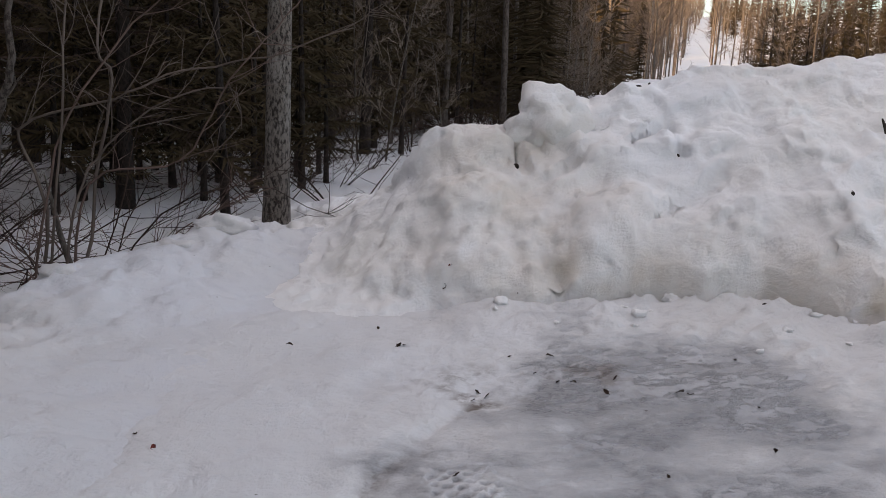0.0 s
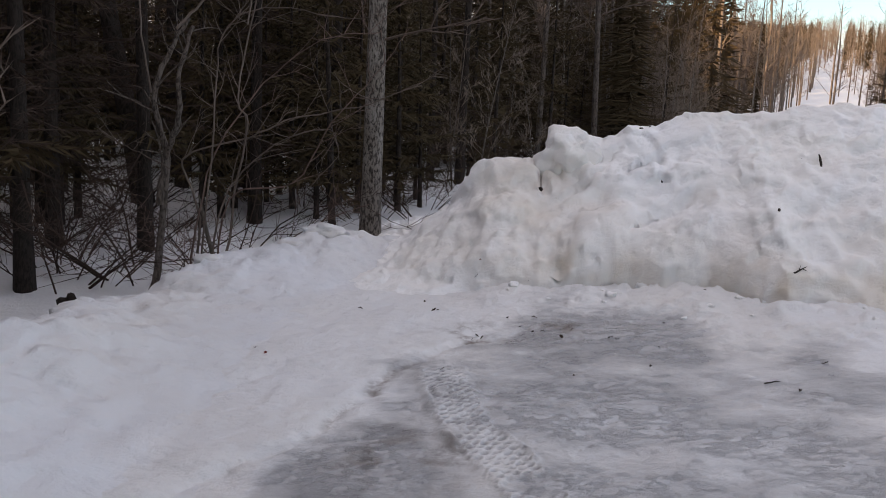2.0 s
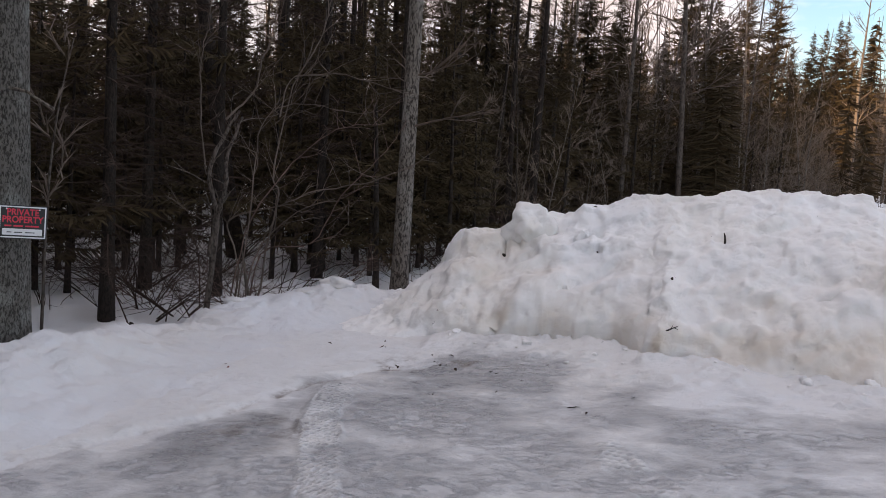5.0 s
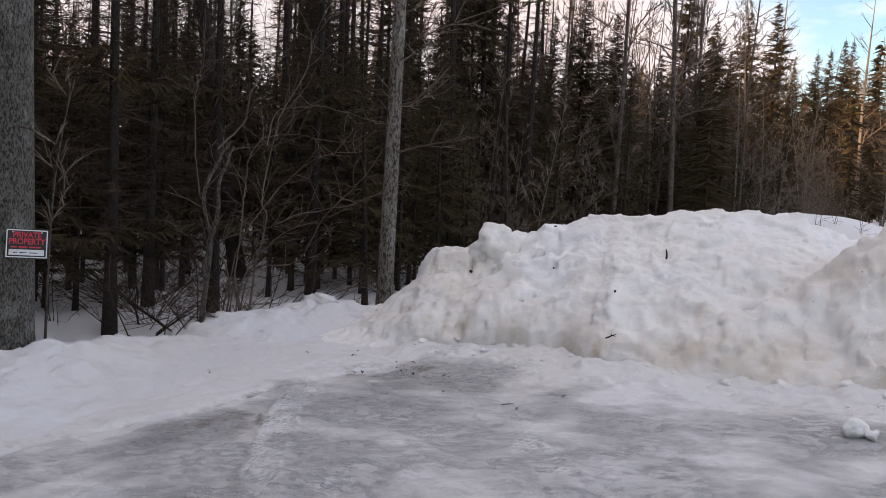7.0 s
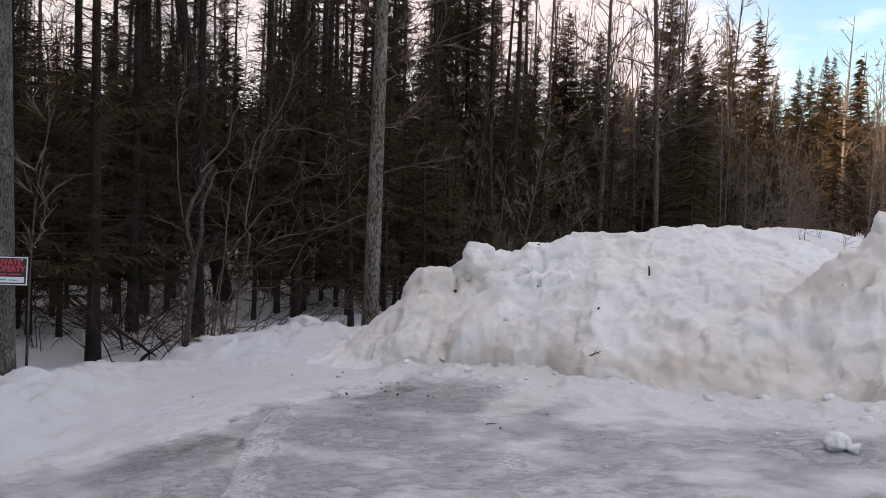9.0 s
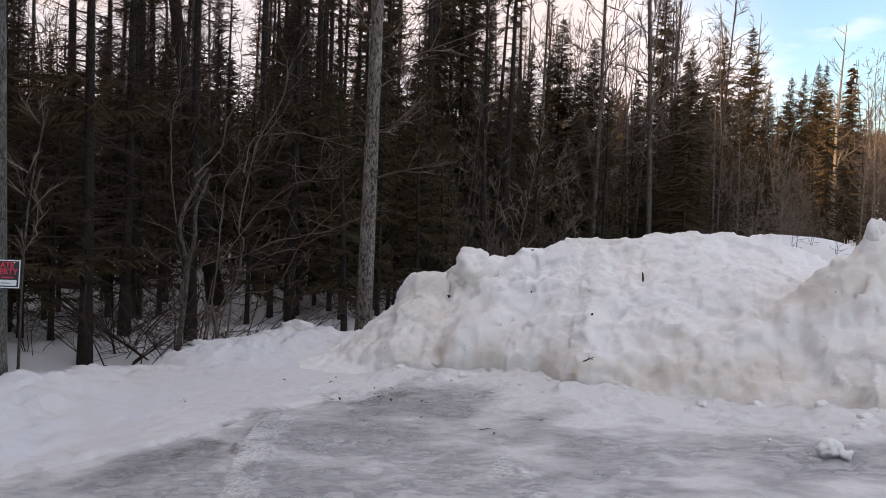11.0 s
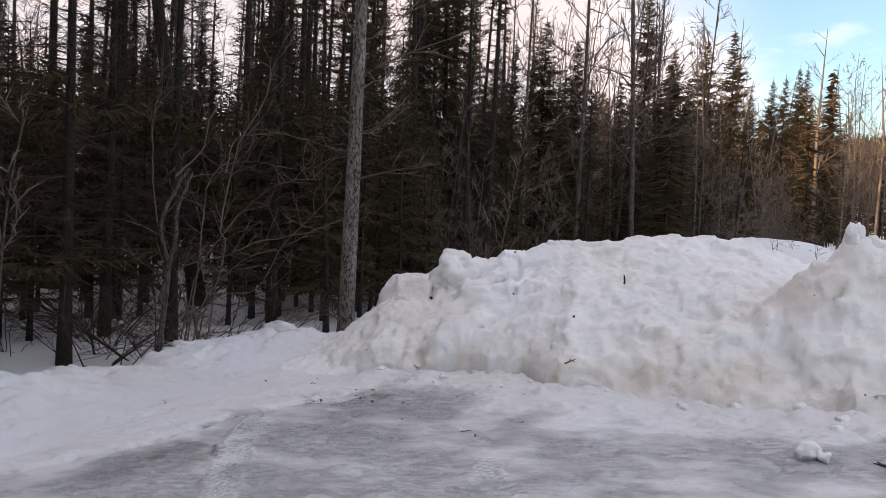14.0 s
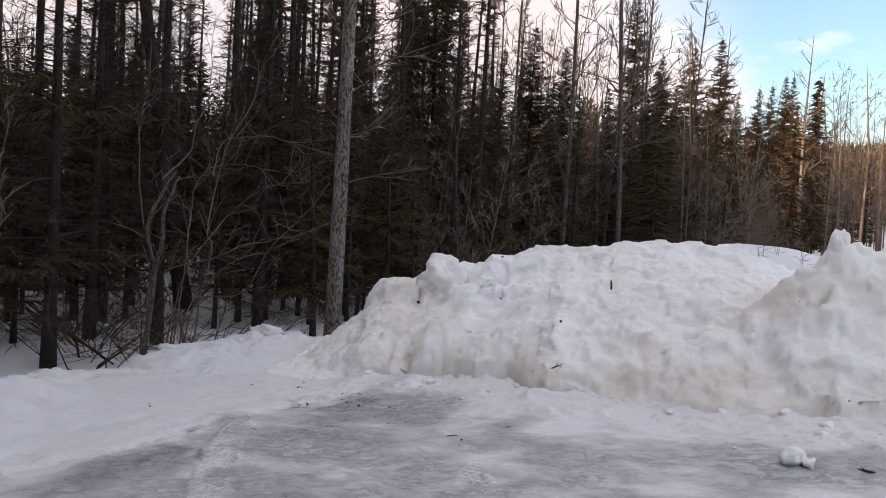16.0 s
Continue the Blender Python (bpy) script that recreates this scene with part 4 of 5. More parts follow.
# the far side of the road
scatter(40, lambda: along_road(26, 85, 3.5, 16), BARES, 0.5, 0.75, 1.1, 3)
scatter(24, lambda: along_road(40, 85, 6.5, 18), SPRUCES[:3], 0.8, 0.75, 1.05, 2)
scatter(26, lambda: along_road(58, 112, -8, -4.7), BARES, 0.4, 0.7, 1.0, 3)
scatter(22, lambda: along_road(50, 112, 3.3, 10), BARES, 0.4, 0.7, 1.0, 3)
scatter(16, lambda: along_road(48, 100, 3.5, 11), SPRUCES[4:6], 0.6, 1.2, 1.9, 2)
# undergrowth
scatter(22, lambda: from_eye(rng.uniform(12.0, 22), rng.uniform(-46, -6)), SHRUBS, 0.35, 0.6, 1.2, 5)
scatter(46, lambda: along_road(11, 40, -7, -4.4), SHRUBS, 0.35, 0.8, 1.5, 5)
# taller spruces that close the gaps behind the grey roadside tree
scatter(6, lambda: from_eye(rng.uniform(19, 28), rng.uniform(-27, -15)), SPRUCES[6:8], 0.5, 0.8, 1.0)


# far woods on both sides of the road and up the hill
def template(seed, conifer, fine=1.0):
    r = random.Random(seed)
    t = Tubes()
    h = 9.0
    t.tube([Vector((0, 0, -0.5)), Vector((r.uniform(-0.2, 0.2), r.uniform(-0.2, 0.2), h * 0.55)), Vector((r.uniform(-0.4, 0.4), r.uniform(-0.4, 0.4), h))], [0.09, 0.06, 0.01], 4)
    def loose():
        return Vector((r.uniform(-1, 1), r.uniform(-1, 1), r.uniform(-1, 1)))

    for k in range(int(200 * fine) if conifer else 26):
        u = (0.08 if conifer else 0.25) + (0.9 if conifer else 0.72) * r.random()
        az = r.uniform(0, 2 * math.pi)
        p = Vector((0, 0, u * h))
        if conifer:
            t.blade(p, Vector((math.cos(az), math.sin(az), r.uniform(-0.5, 0.1))).normalized(), loose(), 1.6 * (1 - u) ** 0.9 + 0.2, 0.11 / fine)
        else:
            d = Vector((math.cos(az), math.sin(az), r.uniform(0.4, 1.5))).normalized()
            ln = 2.0 * (1.15 - u) + 0.4
            t.blade(p, d, loose(), ln, 0.02)
            for _ in range(9):
                f = r.uniform(0.2, 0.95)
                t.blade(p + d * (ln * f), (d + loose() * 0.9).normalized(), loose(), ln * r.uniform(0.25, 0.6) * (1.2 - f), 0.011)
    return np.array([tuple(v) for v in t.v]), t.f


def far_woods(name, mat, label, seeds, conifer, n, seed, place=None, low=0.9, high=1.45, fine=1.0):
    r = random.Random(seed)
    temps = [template(q, conifer, fine) for q in seeds]
    vs, fs, base, made = [], [], 0, 0
    while made < n:
        if place:
            x, y = place(r)
        elif r.random() < 0.6:
            s_, side = r.uniform(60, 430), r.choice((-1, -1, 1))
            r_ = ((8.0 if conifer and (side < 0 or s_ < 200) else 2.0) + 28 * r.random() ** 1.9) * side - 1.7
            x, y = s_ * RS + r_ * RC, s_ * RC - r_ * RS
        else:
            x, y = from_eye(r.uniform(44, 95), r.uniform(-60, 16))
            s_, r_ = x * RS + y * RC, x * RC - y * RS
            if -5 < r_ < 6:
                continue
        v, f = r.choice(temps)
        c, q = math.cos(r.uniform(0, 6.3)), r.uniform(low, high)
        sn = math.sqrt(1 - c * c)
        vs.append(np.stack([(v[:, 0] * c - v[:, 1] * sn) * q + x, (v[:, 0] * sn + v[:, 1] * c) * q + y, v[:, 2] * q + z_at(x, y)], -1))
        fs += [tuple(i + base for i in face) for face in f]
        base += len(v)
        made += 1
    me = bpy.data.meshes.new(name)
    me.from_pydata(np.concatenate(vs).tolist(), [], fs)
    me.materials.append(mat)
    return tagged(new(name, me), label, "woods", kind="stuff")


far_woods("distant_leafless_woods", TWIG_PALE, "distant leafless woods catching low golden sun", (71, 72, 73, 74), False, 580, 81)
far_woods("distant_spruce_woods", NEEDLE, "distant dark spruce woods along the road", (75, 76, 77), True, 430, 82, None, 0.75, 1.2, 1.5)

far_woods("hillside_spruce_woods", NEEDLE, "dark spruce woods on the hillside left of the road", (75, 76, 77, 78), True, 520, 85,
          lambda r: (lambda s_, r_: (s_ * RS + r_ * RC, s_ * RC - r_ * RS))(r.uniform(60, 400), -13.0 - 38 * r.random()), 0.9, 1.3, 0.7)
far_woods("spruce_thicket", NEEDLE, "dense dark spruce thicket deeper in the woods", (75, 76, 77, 78), True, 150, 83,
          lambda r: from_eye(r.uniform(24, 48), r.uniform(-60, 2) if r.random() < 0.7 else r.uniform(-20, 2)), 0.45, 0.7, 2.6)
# added out of view, to keep sun and sky light off the lot and bank
far_woods("neighbouring_woods", NEEDLE, "unseen dense spruce woods added beside the lot to block low sun and sky", (75, 76, 78), True, 520, 84,
          lambda r: (r.uniform(-22, -4.2), r.uniform(-19, 0.3)) if r.random() < 0.6 else (r.uniform(-34, -14.5), r.uniform(0, 14)), 1.05, 1.45)

# the clump of crooked stems behind the bank
def crooked_stem(seed, line, r0, r1, parent, twigs=10, reach=0.5, mat=None):
    """A bent stem through a few turning points (sideways, up), with side twigs that fork again."""
    r = random.Random(seed)
    t = Tubes()
    ctrl = [Vector((x, 0.12 * r.uniform(-1, 1) + 0.06 * i, z)) for i, (x, z) in enumerate(line)]
    ctrl = [ctrl[0] * 2 - ctrl[1]] + ctrl + [ctrl[-1] * 2 - ctrl[-2]]
    pts = []
    for a_, b_, c_, d_ in zip(ctrl, ctrl[1:], ctrl[2:], ctrl[3:]):
        for k in range(5):
            u = k / 5
            p = 0.5 * ((2 * b_) + (c_ - a_) * u + (2 * a_ - 5 * b_ + 4 * c_ - d_) * u * u + (3 * b_ - a_ - 3 * c_ + d_) * u ** 3)
            pts.append(p + Vector((r.uniform(-1, 1), r.uniform(-1, 1), r.uniform(-1, 1))) * 0.012)
    pts.append(ctrl[-2])
    n_ = len(pts) - 1
    t.tube(pts, [r0 + (r1 - r0) * (i / n_) ** 0.8 for i in range(n_ + 1)], 6)
    for _ in range(twigs):
        u = r.uniform(0.25, 0.98)
        q, ahead = on_line(pts, u), (on_line(pts, min(1, u + 0.1)) - on_line(pts, max(0, u - 0.1))).normalized()
        d = (ahead * 0.7 + Vector((r.uniform(-1, 1), r.uniform(-1, 1), r.uniform(-0.5, 1.0)))).normalized()
        ln = reach * r.uniform(0.4, 1.3)
        side = wander(r, q, d, ln, 5, 0.17, 0.03)
        w = max(0.0042, (r0 + (r1 - r0) * u) * 0.42)
        t.tube(side, [w, w * 0.85, w * 0.7, w * 0.55, w * 0.4, 0.001], 4)
        for _ in range(2):
            v = r.uniform(0.3, 0.9)
            t.tube(wander(r, on_line(side, v), (d + Vector((r.uniform(-1, 1), r.uniform(-1, 1), r.uniform(-0.7, 0.9)))).normalized(), ln * 0.45, 3, 0.2), [w * 0.75, w * 0.6, w * 0.45, 0.0008], 3)
    return part("stem", t.mesh("clump_stem"), mat or TWIG, parent)


clump = tagged(new("bare_shrub"), "clump of crooked grey saplings with long arching branches", "shrub", "leafless shrubs")
clump.matrix_basis = pose(-2.583, 5.75, 0.003)
crooked_stem(1, [(-0.05, -0.4), (0.0, 0.0), (0.08, 1.0), (-0.01, 1.52), (0.11, 1.98), (0.26, 2.26)], 0.042, 0.016, clump, 7, 0.5, BARK_BROWN)
crooked_stem(2, [(0.03, 0.6), (0.08, 1.0), (0.26, 1.39), (0.23, 1.75), (0.28, 2.19)], 0.034, 0.016, clump, 6, 0.5, BARK_BROWN)
crooked_stem(3, [(0.35, -0.4), (0.42, 0.5), (0.27, 1.02), (0.82, 1.22), (1.24, 1.42), (1.81, 1.54), (2.36, 1.75)], 0.013, 0.004, clump, 18, 0.55, TWIG_GREY)
crooked_stem(4, [(0.5, -0.4), (0.62, 0.5), (0.79, 0.92), (1.19, 1.24), (1.59, 1.33), (1.63, 1.06)], 0.011, 0.003, clump, 14, 0.5, TWIG_GREY)
crooked_stem(5, [(0.6, -0.4), (0.7, 0.5), (0.81, 1.35), (0.7, 1.62), (0.9, 2.54), (1.19, 3.19), (1.3, 3.6)], 0.014, 0.004, clump, 18, 0.65, TWIG_GREY)
crooked_stem(6, [(0.85, 2.2), (0.93, 2.61), (1.39, 2.69), (1.81, 2.64), (2.21, 2.53)], 0.008, 0.003, clump, 14, 0.5, TWIG_GREY)
crooked_stem(7, [(0.2, 0.95), (-0.14, 1.09), (-0.33, 1.13), (-0.5, 1.25)], 0.007, 0.002, clump, 8, 0.4, TWIG_GREY)
crooked_stem(8, [(0.28, 2.15), (0.48, 2.46), (0.63, 2.8), (0.67, 3.13), (0.75, 3.8)], 0.013, 0.004, clump, 14, 0.6, TWIG_GREY)
crooked_stem(9, [(0.02, 1.6), (-0.08, 2.2), (-0.09, 2.91), (-0.13, 3.24), (-0.05, 3.8)], 0.009, 0.003, clump, 12, 0.55, TWIG_GREY)
crooked_stem(10, [(0.55, -0.4), (0.7, 0.68), (1.26, 0.85), (1.59, 1.4), (1.92, 1.81), (2.2, 2.2)], 0.010, 0.003, clump, 12, 0.45, TWIG_RED)
crooked_stem(11, [(0.3, -0.4), (0.5, 0.9), (0.95, 1.7), (1.5, 2.1), (2.0, 2.2)], 0.010, 0.003, clump, 14, 0.5, TWIG_RED)
crooked_stem(12, [(0.4, -0.4), (0.55, 1.3), (0.6, 2.1), (1.0, 2.35), (1.6, 2.3)], 0.010, 0.003, clump, 16, 0.55, TWIG_GREY)
clump_b = tagged(stand(shrub(42, 9, 1.6, 0.55, 0.55, 0.007, TWIG_RED, 5, 0.2), -2.25, 6.75, 140), "clump of thin arching leafless stems", "shrub", "leafless shrubs")


# ---- the sign on the tree ----
def box_mesh(name, w, h, d, bevel=0.0):
    bm = bmesh.new()
    bmesh.ops.create_cube(bm, size=1.0, matrix=Matrix.Diagonal((w, d, h, 1)))
    if bevel:
        bmesh.ops.bevel(bm, geom=bm.edges[:], offset=bevel, segments=2, affect='EDGES')
    me = bpy.data.meshes.new(name)
    bm.to_mesh(me)
    bm.free()
    return me


def put(ob, x, y, z):
    ob.location = (x, y, z)
    return ob


def lettering(text, size, mat, parent, x, y, z, wide=1.0):
    cu = bpy.data.curves.new("lettering", 'FONT')
    cu.body, cu.size, cu.extrude, cu.offset, cu.align_x, cu.align_y = text, size, 0.0006, 0.0016, 'CENTER', 'CENTER'
    tmp = bpy.data.objects.new("lettering", cu)
    scene.collection.objects.link(tmp)
    bpy.context.view_layer.update()
    me = bpy.data.meshes.new_from_object(tmp.evaluated_get(bpy.context.evaluated_depsgraph_get()))
    bpy.data.objects.remove(tmp)
    ob = part("lettering", me, mat, parent, "red block letters reading " + text)
    ob.matrix_basis = pose(x, y, z, 90, 0, 0) @ Matrix.Diagonal((wide, 1, 1, 1))
    return ob


SIGN_BLACK = plain_material("sign_black", (0.02, 0.02, 0.022), 0.45)
SIGN_WHITE = plain_material("sign_white", (0.72, 0.72, 0.74), 0.45)
SIGN_RED = plain_material("sign_red", (0.62, 0.035, 0.07), 0.45)
sign = tagged(new("warning_sign"), "black plastic private property sign with red letters", "sign")
sign.matrix_basis = pose(-2.197, 2.432, 1.20, 0, 2, 41) @ Matrix.Scale(0.93, 4)
part("board", box_mesh("sign_board", 0.356, 0.27, 0.004, 0.0015), SIGN_BLACK, sign)
for w, h, x, z in ((0.340, 0.010, 0, 0.122), (0.340, 0.010, 0, -0.122), (0.010, 0.234, -0.165, 0), (0.010, 0.234, 0.165, 0)):
    put(part("border", box_mesh("sign_border", w, h, 0.0016), SIGN_WHITE, sign, "white border strip"), x, -0.0032, z)
put(part("blank_panel", box_mesh("sign_panel", 0.290, 0.052, 0.0016), SIGN_WHITE, sign, "white panel with faint handwriting"), 0, -0.0032, -0.079)
for x, w in ((-0.095, 0.035), (-0.03, 0.06), (0.055, 0.07)):
    put(part("bar", box_mesh("sign_bar", w, 0.007, 0.0012), SIGN_BLACK, sign), x, -0.0046, -0.082)
lettering("PRIVATE", 0.073, SIGN_RED, sign, 0, -0.0032, 0.078, 0.86)
lettering("PROPERTY", 0.073, SIGN_RED, sign, 0, -0.0032, 0.018, 0.86)
for x, w in ((-0.105, 0.05), (-0.03, 0.07), (0.07, 0.1)):
    put(part("bar", box_mesh("sign_bar", w, 0.012, 0.0012), SIGN_RED, sign, "row of small red print"), x, -0.0034, -0.031)
for x in (-0.12, 0.12):
    bm = bmesh.new()
    bmesh.ops.create_cone(bm, cap_ends=True, segments=10, radius1=0.006, radius2=0.006, depth=0.003, matrix=Matrix.Rotation(radians(90), 4, 'X'))
    me = bpy.data.meshes.new("nail")
    bm.to_mesh(me)
    bm.free()
    put(part("nail_head", me, SIGN_WHITE, sign), x, -0.004, 0.105)


# ---- loose things on the snow ----
bpy.context.view_layer.update()
tops = bpy.context.evaluated_depsgraph_get()


def drop_on(x, y):
    """Height and normal of the snow at a place."""
    best = None
    for ob in (ground, pile, snowbank):
        hit, p, n_, _ = ob.ray_cast(Vector((x, y, 8)), Vector((0, 0, -1)))
        if hit and (best is None or p.z > best[0].z):
            best = (p, n_)
    return best


def chunk_mesh(name, seed, sx, sy, sz, rough=0.45, sub=3):
    bm = bmesh.new()
    bmesh.ops.create_icosphere(bm, subdivisions=sub, radius=1.0)
    for v in bm.verts:
        q = v.co * 1.3 + Vector((seed * 3.7, seed * 1.3, 0))
        k = 1 + rough * noise.noise(q) + rough * 0.6 * noise.noise(q * 2.7) + rough * 0.25 * noise.noise(q * 6)
        v.co = Vector((v.co.x * k * sx, v.co.y * k * sy, v.co.z * k * sz))
    me = bpy.data.meshes.new(name)
    bm.to_mesh(me)
    bm.free()
    me.polygons.foreach_set("use_smooth", np.ones(len(me.polygons), bool))
    return me


def snow_chunk(x, y, seed, sx, sy, sz, turn=0, sink=0.25, label="loose chunk of hard snow on the ice"):
    me = chunk_mesh("snow_chunk", seed, sx, sy, sz, 0.45 if sx > 0.05 else 0.75, 3 if sx > 0.05 else 2)
    set_attr(me, "dirt", np.full(len(me.vertices), 0.12))
    set_attr(me, "grit", np.full(len(me.vertices), 0.0))
    me.materials.append(SNOW)
    p, n_ = drop_on(x, y)
    ob = tagged(new("snow_chunk", me), label, "snow chunk", "chunks of snow")
    ob.matrix_basis = pose(x, y, p.z + sz * (1 - 2 * sink), 0, 0, turn)
    return ob


snow_chunk(4.22, 2.10, 1, 0.085, 0.065, 0.06, 30, 0.14)
snow_chunk(4.31, 2.06, 2, 0.045, 0.04, 0.035, 80, 0.15)
snow_chunk(3.93, 3.5, 3, 0.055, 0.05, 0.045, 10, 0.35, "rounded snow chunk rolled to the pile's foot")
r2 = random.Random(5)
for k in range(34):
    x = r2.uniform(0.6, 5.3)
    y = float(np.interp(x, PX, TOE)) - abs(r2.gauss(0.0, 0.4)) - 0.05
    q = 0.012 + 0.035 * r2.random() ** 2.5
    snow_chunk(x, y, 10 + k, q * 1.3, q, q * 0.7, r2.uniform(0, 360), 0.44, "small lump of snow below the pile")


def leaf_mesh(seed, size):
    """A curled dead leaf: a small bent pad with a stalk."""
    r = random.Random(seed)
    bm = bmesh.new()
    cols = 7
    rows = []
    for i in range(cols):
        t = i / (cols - 1)
        w = math.sin(math.pi * min(0.97, t + 0.03)) * size * 0.33 * r.uniform(0.8, 1.2)
        curl = size * 0.25 * math.sin(t * 2.6 + seed)
        rows.append([bm.verts.new((t * size - size / 2, s_ * w, curl + abs(s_) * size * r.uniform(0.05, 0.25))) for s_ in (-1, -0.4, 0.4, 1)])
    for a_, b_ in zip(rows[:-1], rows[1:]):
        for k in range(3):
            bm.faces.new((a_[k], b_[k], b_[k + 1], a_[k + 1]))
    bmesh.ops.solidify(bm, geom=bm.faces[:], thickness=0.0015)
    me = bpy.data.meshes.new("dead_leaf")
    bm.to_mesh(me)
    bm.free()
    return me


LEAVES = [leaf_mesh(k, 0.045) for k in range(4)]
for m_ in LEAVES:
    m_.materials.append(LEAF)
RED = leaf_mesh(9, 0.05)
RED.materials.append(RED_LEAF)


def lay(name, me, x, y, turn, size, label, category, group="", lift=0.004):
    p, n_ = drop_on(x, y)
    ob = tagged(new(name, me), label, category, group)
    ob.matrix_basis = Matrix.Translation(p + n_ * lift) @ n_.to_track_quat('Z', 'Y').to_matrix().to_4x4() @ pose(0, 0, 0, 0, 0, turn) @ Matrix.Scale(size * 0.72, 4)
    return ob


for x, y, q in [(1.24, 3.37, 1.3), (1.28, 3.36, 0.9), (0.80, 3.90, 1.2), (0.62, 3.95, 0.8), (0.95, 3.42, 1.0), (0.78, 3.60, 0.8), (0.84, 3.55, 0.9), (0.70, 3.72, 0.7),
                (1.02, 3.56, 0.7), (0.46, 3.49, 1.0), (0.43, 3.55, 0.8), (0.40, 3.46, 0.7), (-0.44, 4.3, 1.0), (0.10, 4.16, 1.1), (0.0, 4.57, 0.7), (0.13, 4.18, 0.7),
                (0.27, 2.69, 0.7), (1.62, 3.75, 0.8), (1.39, 2.8, 0.7), (0.97, 2.66, 0.6), (2.32, 2.85, 1.0), (1.05, 3.2, 0.6), (1.5, 3.2, 0.6), (0.37, 4.9, 1.2), (2.05, 2.4, 0.9), (-0.9, 3.2, 0.6)]:
    lay("dead_leaf", r2.choice(LEAVES), x, y, r2.uniform(0, 360), q, "small curled brown dead leaf on the ice", "leaf", "dead leaves")
lay("dead_leaf", RED, -0.79, 3.03, 40, 1.0, "curled reddish dead leaf on the snow", "leaf", "dead leaves")
lay("dead_leaf", RED, 0.40, 4.93, 80, 0.8, "curled reddish dead leaf at the pile's foot", "leaf", "dead leaves")


def twig_thing(seed, length, r_):
    r = random.Random(seed)
    t = Tubes()
    main = wander(r, Vector((-length / 2, 0, 0)), Vector((1, 0, 0.1)), length, 5, 0.2)
    t.tube(main, [r_, r_ * 1.1, r_, r_ * 0.8, r_ * 0.6, r_ * 0.3], 6)
    for u in (0.4, 0.65):
        t.tube(wander(r, on_line(main, u), Vector((0.6, r.choice((-0.7, 0.7)), 0.3)), length * 0.35, 3, 0.2), [r_ * 0.6, r_ * 0.5, r_ * 0.4, r_ * 0.2], 5)
    me = t.mesh("broken_twig")
    me.materials.append(SOIL)
    return me


for x, y, turn, seed, ln, r_ in [(2.56, 4.09, 20, 2, 0.16, 0.008), (1.95, 2.55, 40, 4, 0.12, 0.005), (4.62, 1.95, 20, 6, 0.2, 0.012)]:
    lay("broken_twig", twig_thing(seed, ln, r_), x, y, turn, 1.0, "short dark broken twig lying on the snow", "twig", "broken twigs", 0.006)
for x, y, q, k in [(2.525, 4.59, 0.017, 1), (0.86, 5.72, 0.03, 2), (1.72, 6.05, 0.022, 3), (1.80, 6.08, 0.014, 4), (1.82, 5.4, 0.014, 5), (4.55, 4.15, 0.009, 6), (4.8, 3.3, 0.012, 7), (2.0, 4.35, 0.012, 8)]:
    me = chunk_mesh("soil_clod", k, 1.3, 0.9, 0.8, 0.4, 2)
    me.materials.append(SOIL)
    lay("soil_clod", me, x, y, k * 50, q, "dark clod of soil stuck in the snow", "clod", "clods of soil", 0.0)
for x, y, h_, k in [(6.0, 17.6, 0.6, 1), (6.2, 17.9, 0.4, 2), (6.9, 17.5, 0.45, 3), (5.6, 17.4, 0.35, 4)]:
    tagged(stand(shrub(50 + k, 2, h_ * 1.4, 0.06, 0.1, 0.007, TWIG, 2, 0.06), x, y), "bare sapling poking out of the snow", "sapling", "saplings")

# a stick standing in the face of the pile
p_, n_ = drop_on(2.955, 5.1)
t_ = Tubes()
t_.tube([Vector((0, 0, -0.05)), Vector((0.004, 0.0, 0.02)), Vector((-0.003, 0.004, 0.07)), Vector((-0.012, 0.004, 0.10))], [0.008, 0.010, 0.009, 0.005], 7)
m_ = t_.mesh("broken_twig")
m_.materials.append(SOIL)
stick = tagged(new("broken_twig", m_), "short dark stick standing in the snow pile", "twig", "broken twigs")
stick.matrix_basis = pose(p_.x, p_.y, p_.z, -25, 4, 0)


# knobs and blocks that stick out of the pile
def pile_lump(seed, x, y, z, sx, sy, sz, rough=0.35, label="", owner=None, mat=None):
    me = chunk_mesh("snow_lump", seed, sx, sy, sz, rough, 4)
    set_attr(me, "dirt", np.full(len(me.vertices), 0.3))
    set_attr(me, "grit", np.full(len(me.vertices), 0.6))
    ob = part("snow_lump", me, mat or SNOW, owner or pile, label)
    ob.location = (x, y, z)
    return ob


pile_lump(3, 1.10, 5.90, 1.19, 0.25, 0.22, 0.225, 0.42, "rounded boulder of packed snow")
pile_lump(5, 4.885, 4.42, 1.80, 0.085, 0.10, 0.165, 0.3, "upright knob of packed snow")
pile_lump(7, 5.05, 4.43, 1.75, 0.10, 0.09, 0.09, 0.35)

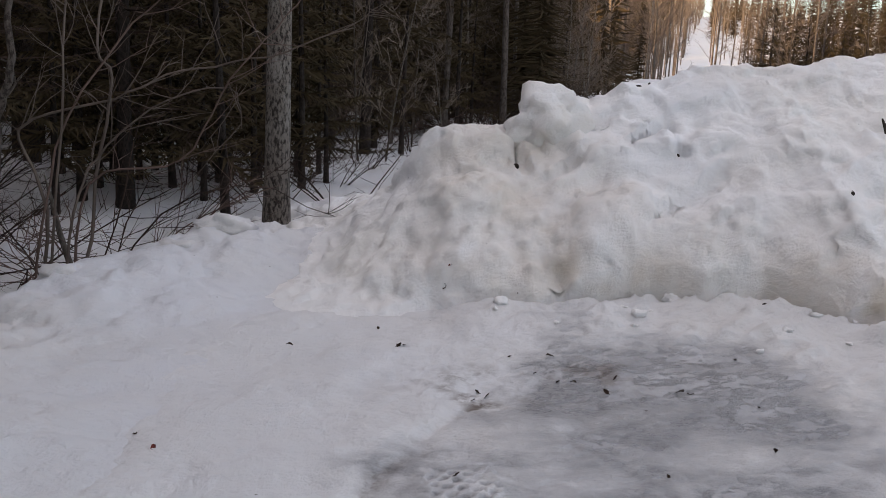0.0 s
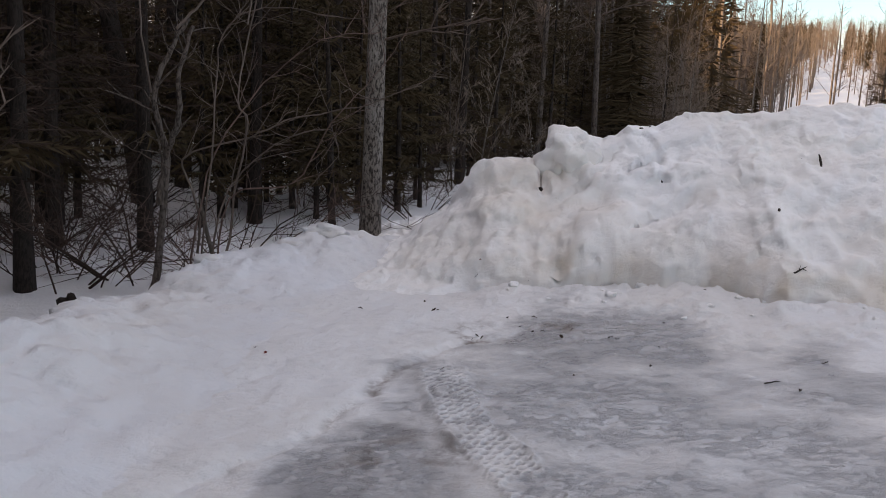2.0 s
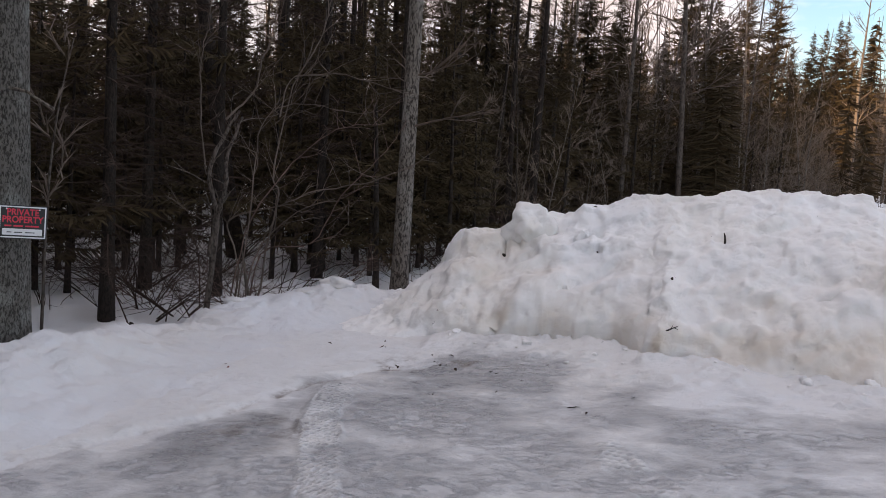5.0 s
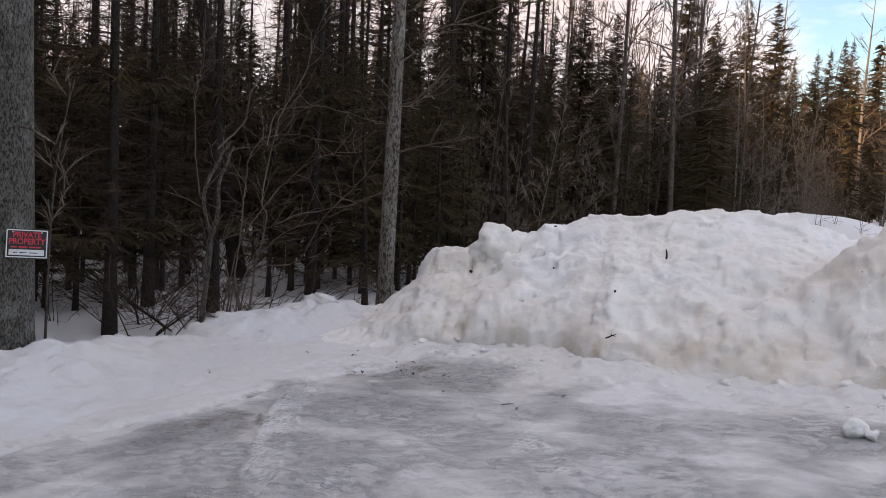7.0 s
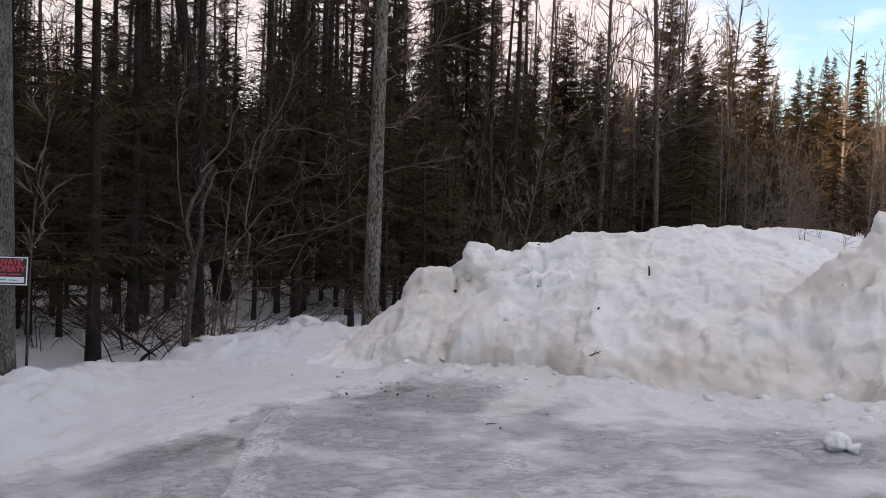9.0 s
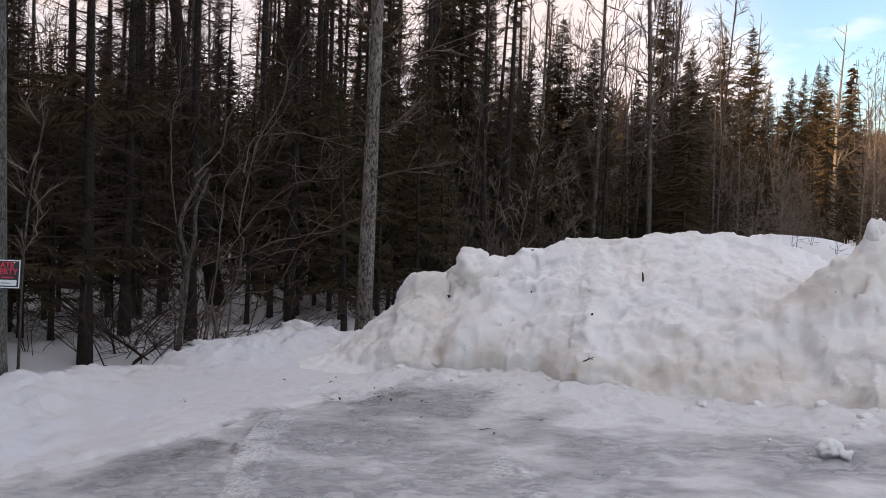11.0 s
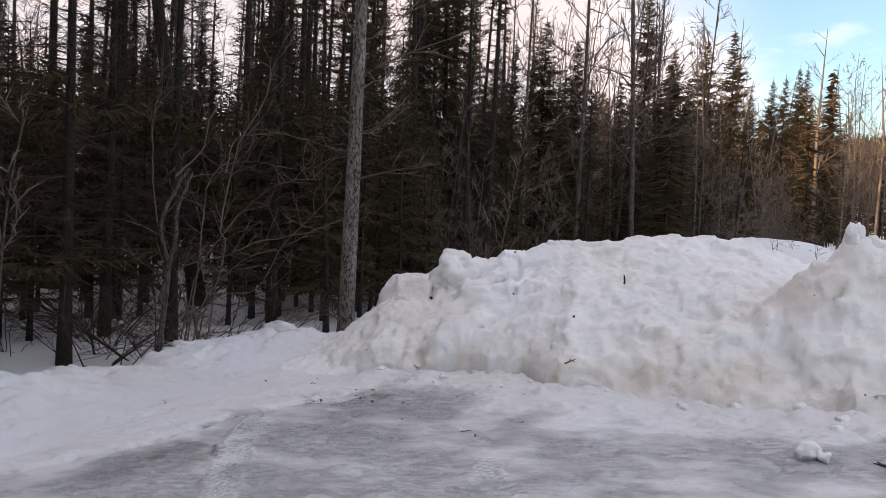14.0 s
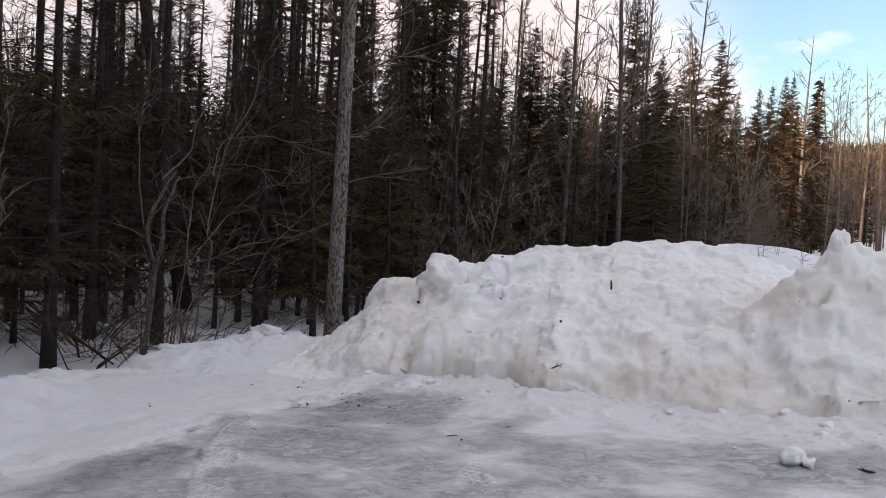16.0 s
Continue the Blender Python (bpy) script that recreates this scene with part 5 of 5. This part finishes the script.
for k, (x, y, z, q) in enumerate([(-1.08, 6.08, 0.36, 0.16), (-1.35, 5.8, 0.26, 0.12), (-1.85, 5.22, 0.17, 0.14), (-1.65, 5.4, 0.2, 0.1), (-2.1, 3.4, 0.12, 0.15), (-0.75, 6.2, 0.27, 0.12)]):
    pile_lump(20 + k, x, y, z, q * 1.3, q, q * 0.75, 0.4, "", snowbank, SHADED_SNOW)

# stems behind the bank
stem_c = tagged(stand(bare_tree(63, "leaning_sapling", 3.2, 0.013, 0.5, 7, 0.5, 1.2, (0.09, 0.03), BARK_BROWN, TWIG, 0.14, 7), -2.62, 3.12), "thin bent sapling beside the trunk with the sign", "tree")


def broken_stem(x, y, height, lean):
    r = random.Random(3)
    t = Tubes()
    pts = wander(r, Vector((0, 0, -0.2)), Vector((lean, 0, 1)).normalized(), height, 6, 0.12)
    t.tube(pts, [0.030, 0.026, 0.024, 0.022, 0.020, 0.016, 0.004], 8)
    me = t.mesh("broken_stem")
    me.materials.append(BARK_PALE)
    return tagged(stand(new("dead_sapling", me), x, y), "pale broken-off sapling leaning in the brush", "sapling")


broken_stem(-1.95, 5.95, 1.25, -0.12)
me = chunk_mesh("stump", 4, 0.10, 0.09, 0.16, 0.6, 3)
me.materials.append(BARK_DARK)
stump = tagged(new("stump", me), "small dark rotten stump in the snow", "stump")
stump.matrix_basis = pose(-2.95, 5.0, z_at(-2.95, 5.0) + 0.08, 8, -10, 0)

# dead stems leaning over the forest floor
BRUSH = [shrub(91, 6, 1.7, 1.1, 0.15, 0.008, DEAD, 2, 0.05), shrub(92, 7, 1.3, 1.3, 0.1, 0.007, DEAD, 2, 0.05)]
for b_, (x, y) in zip(BRUSH, [(-3.5, 5.9), (-4.6, 7.4)]):
    tagged(stand(b_, x, y), "tangle of dead leaning stems over the snow", "brush", "dead brush")
r3 = random.Random(17)
for k in range(9):
    x, y = r3.uniform(-6.5, -2.9), r3.uniform(5.6, 10.5)
    again(BRUSH[k % 2], x, y, r3.uniform(0, 360), r3.uniform(0.7, 1.3))
for k in range(8):
    again(BRUSH[k % 2], r3.uniform(-2.6, -0.2), r3.uniform(8.8, 12), r3.uniform(0, 360), r3.uniform(0.6, 1.0))
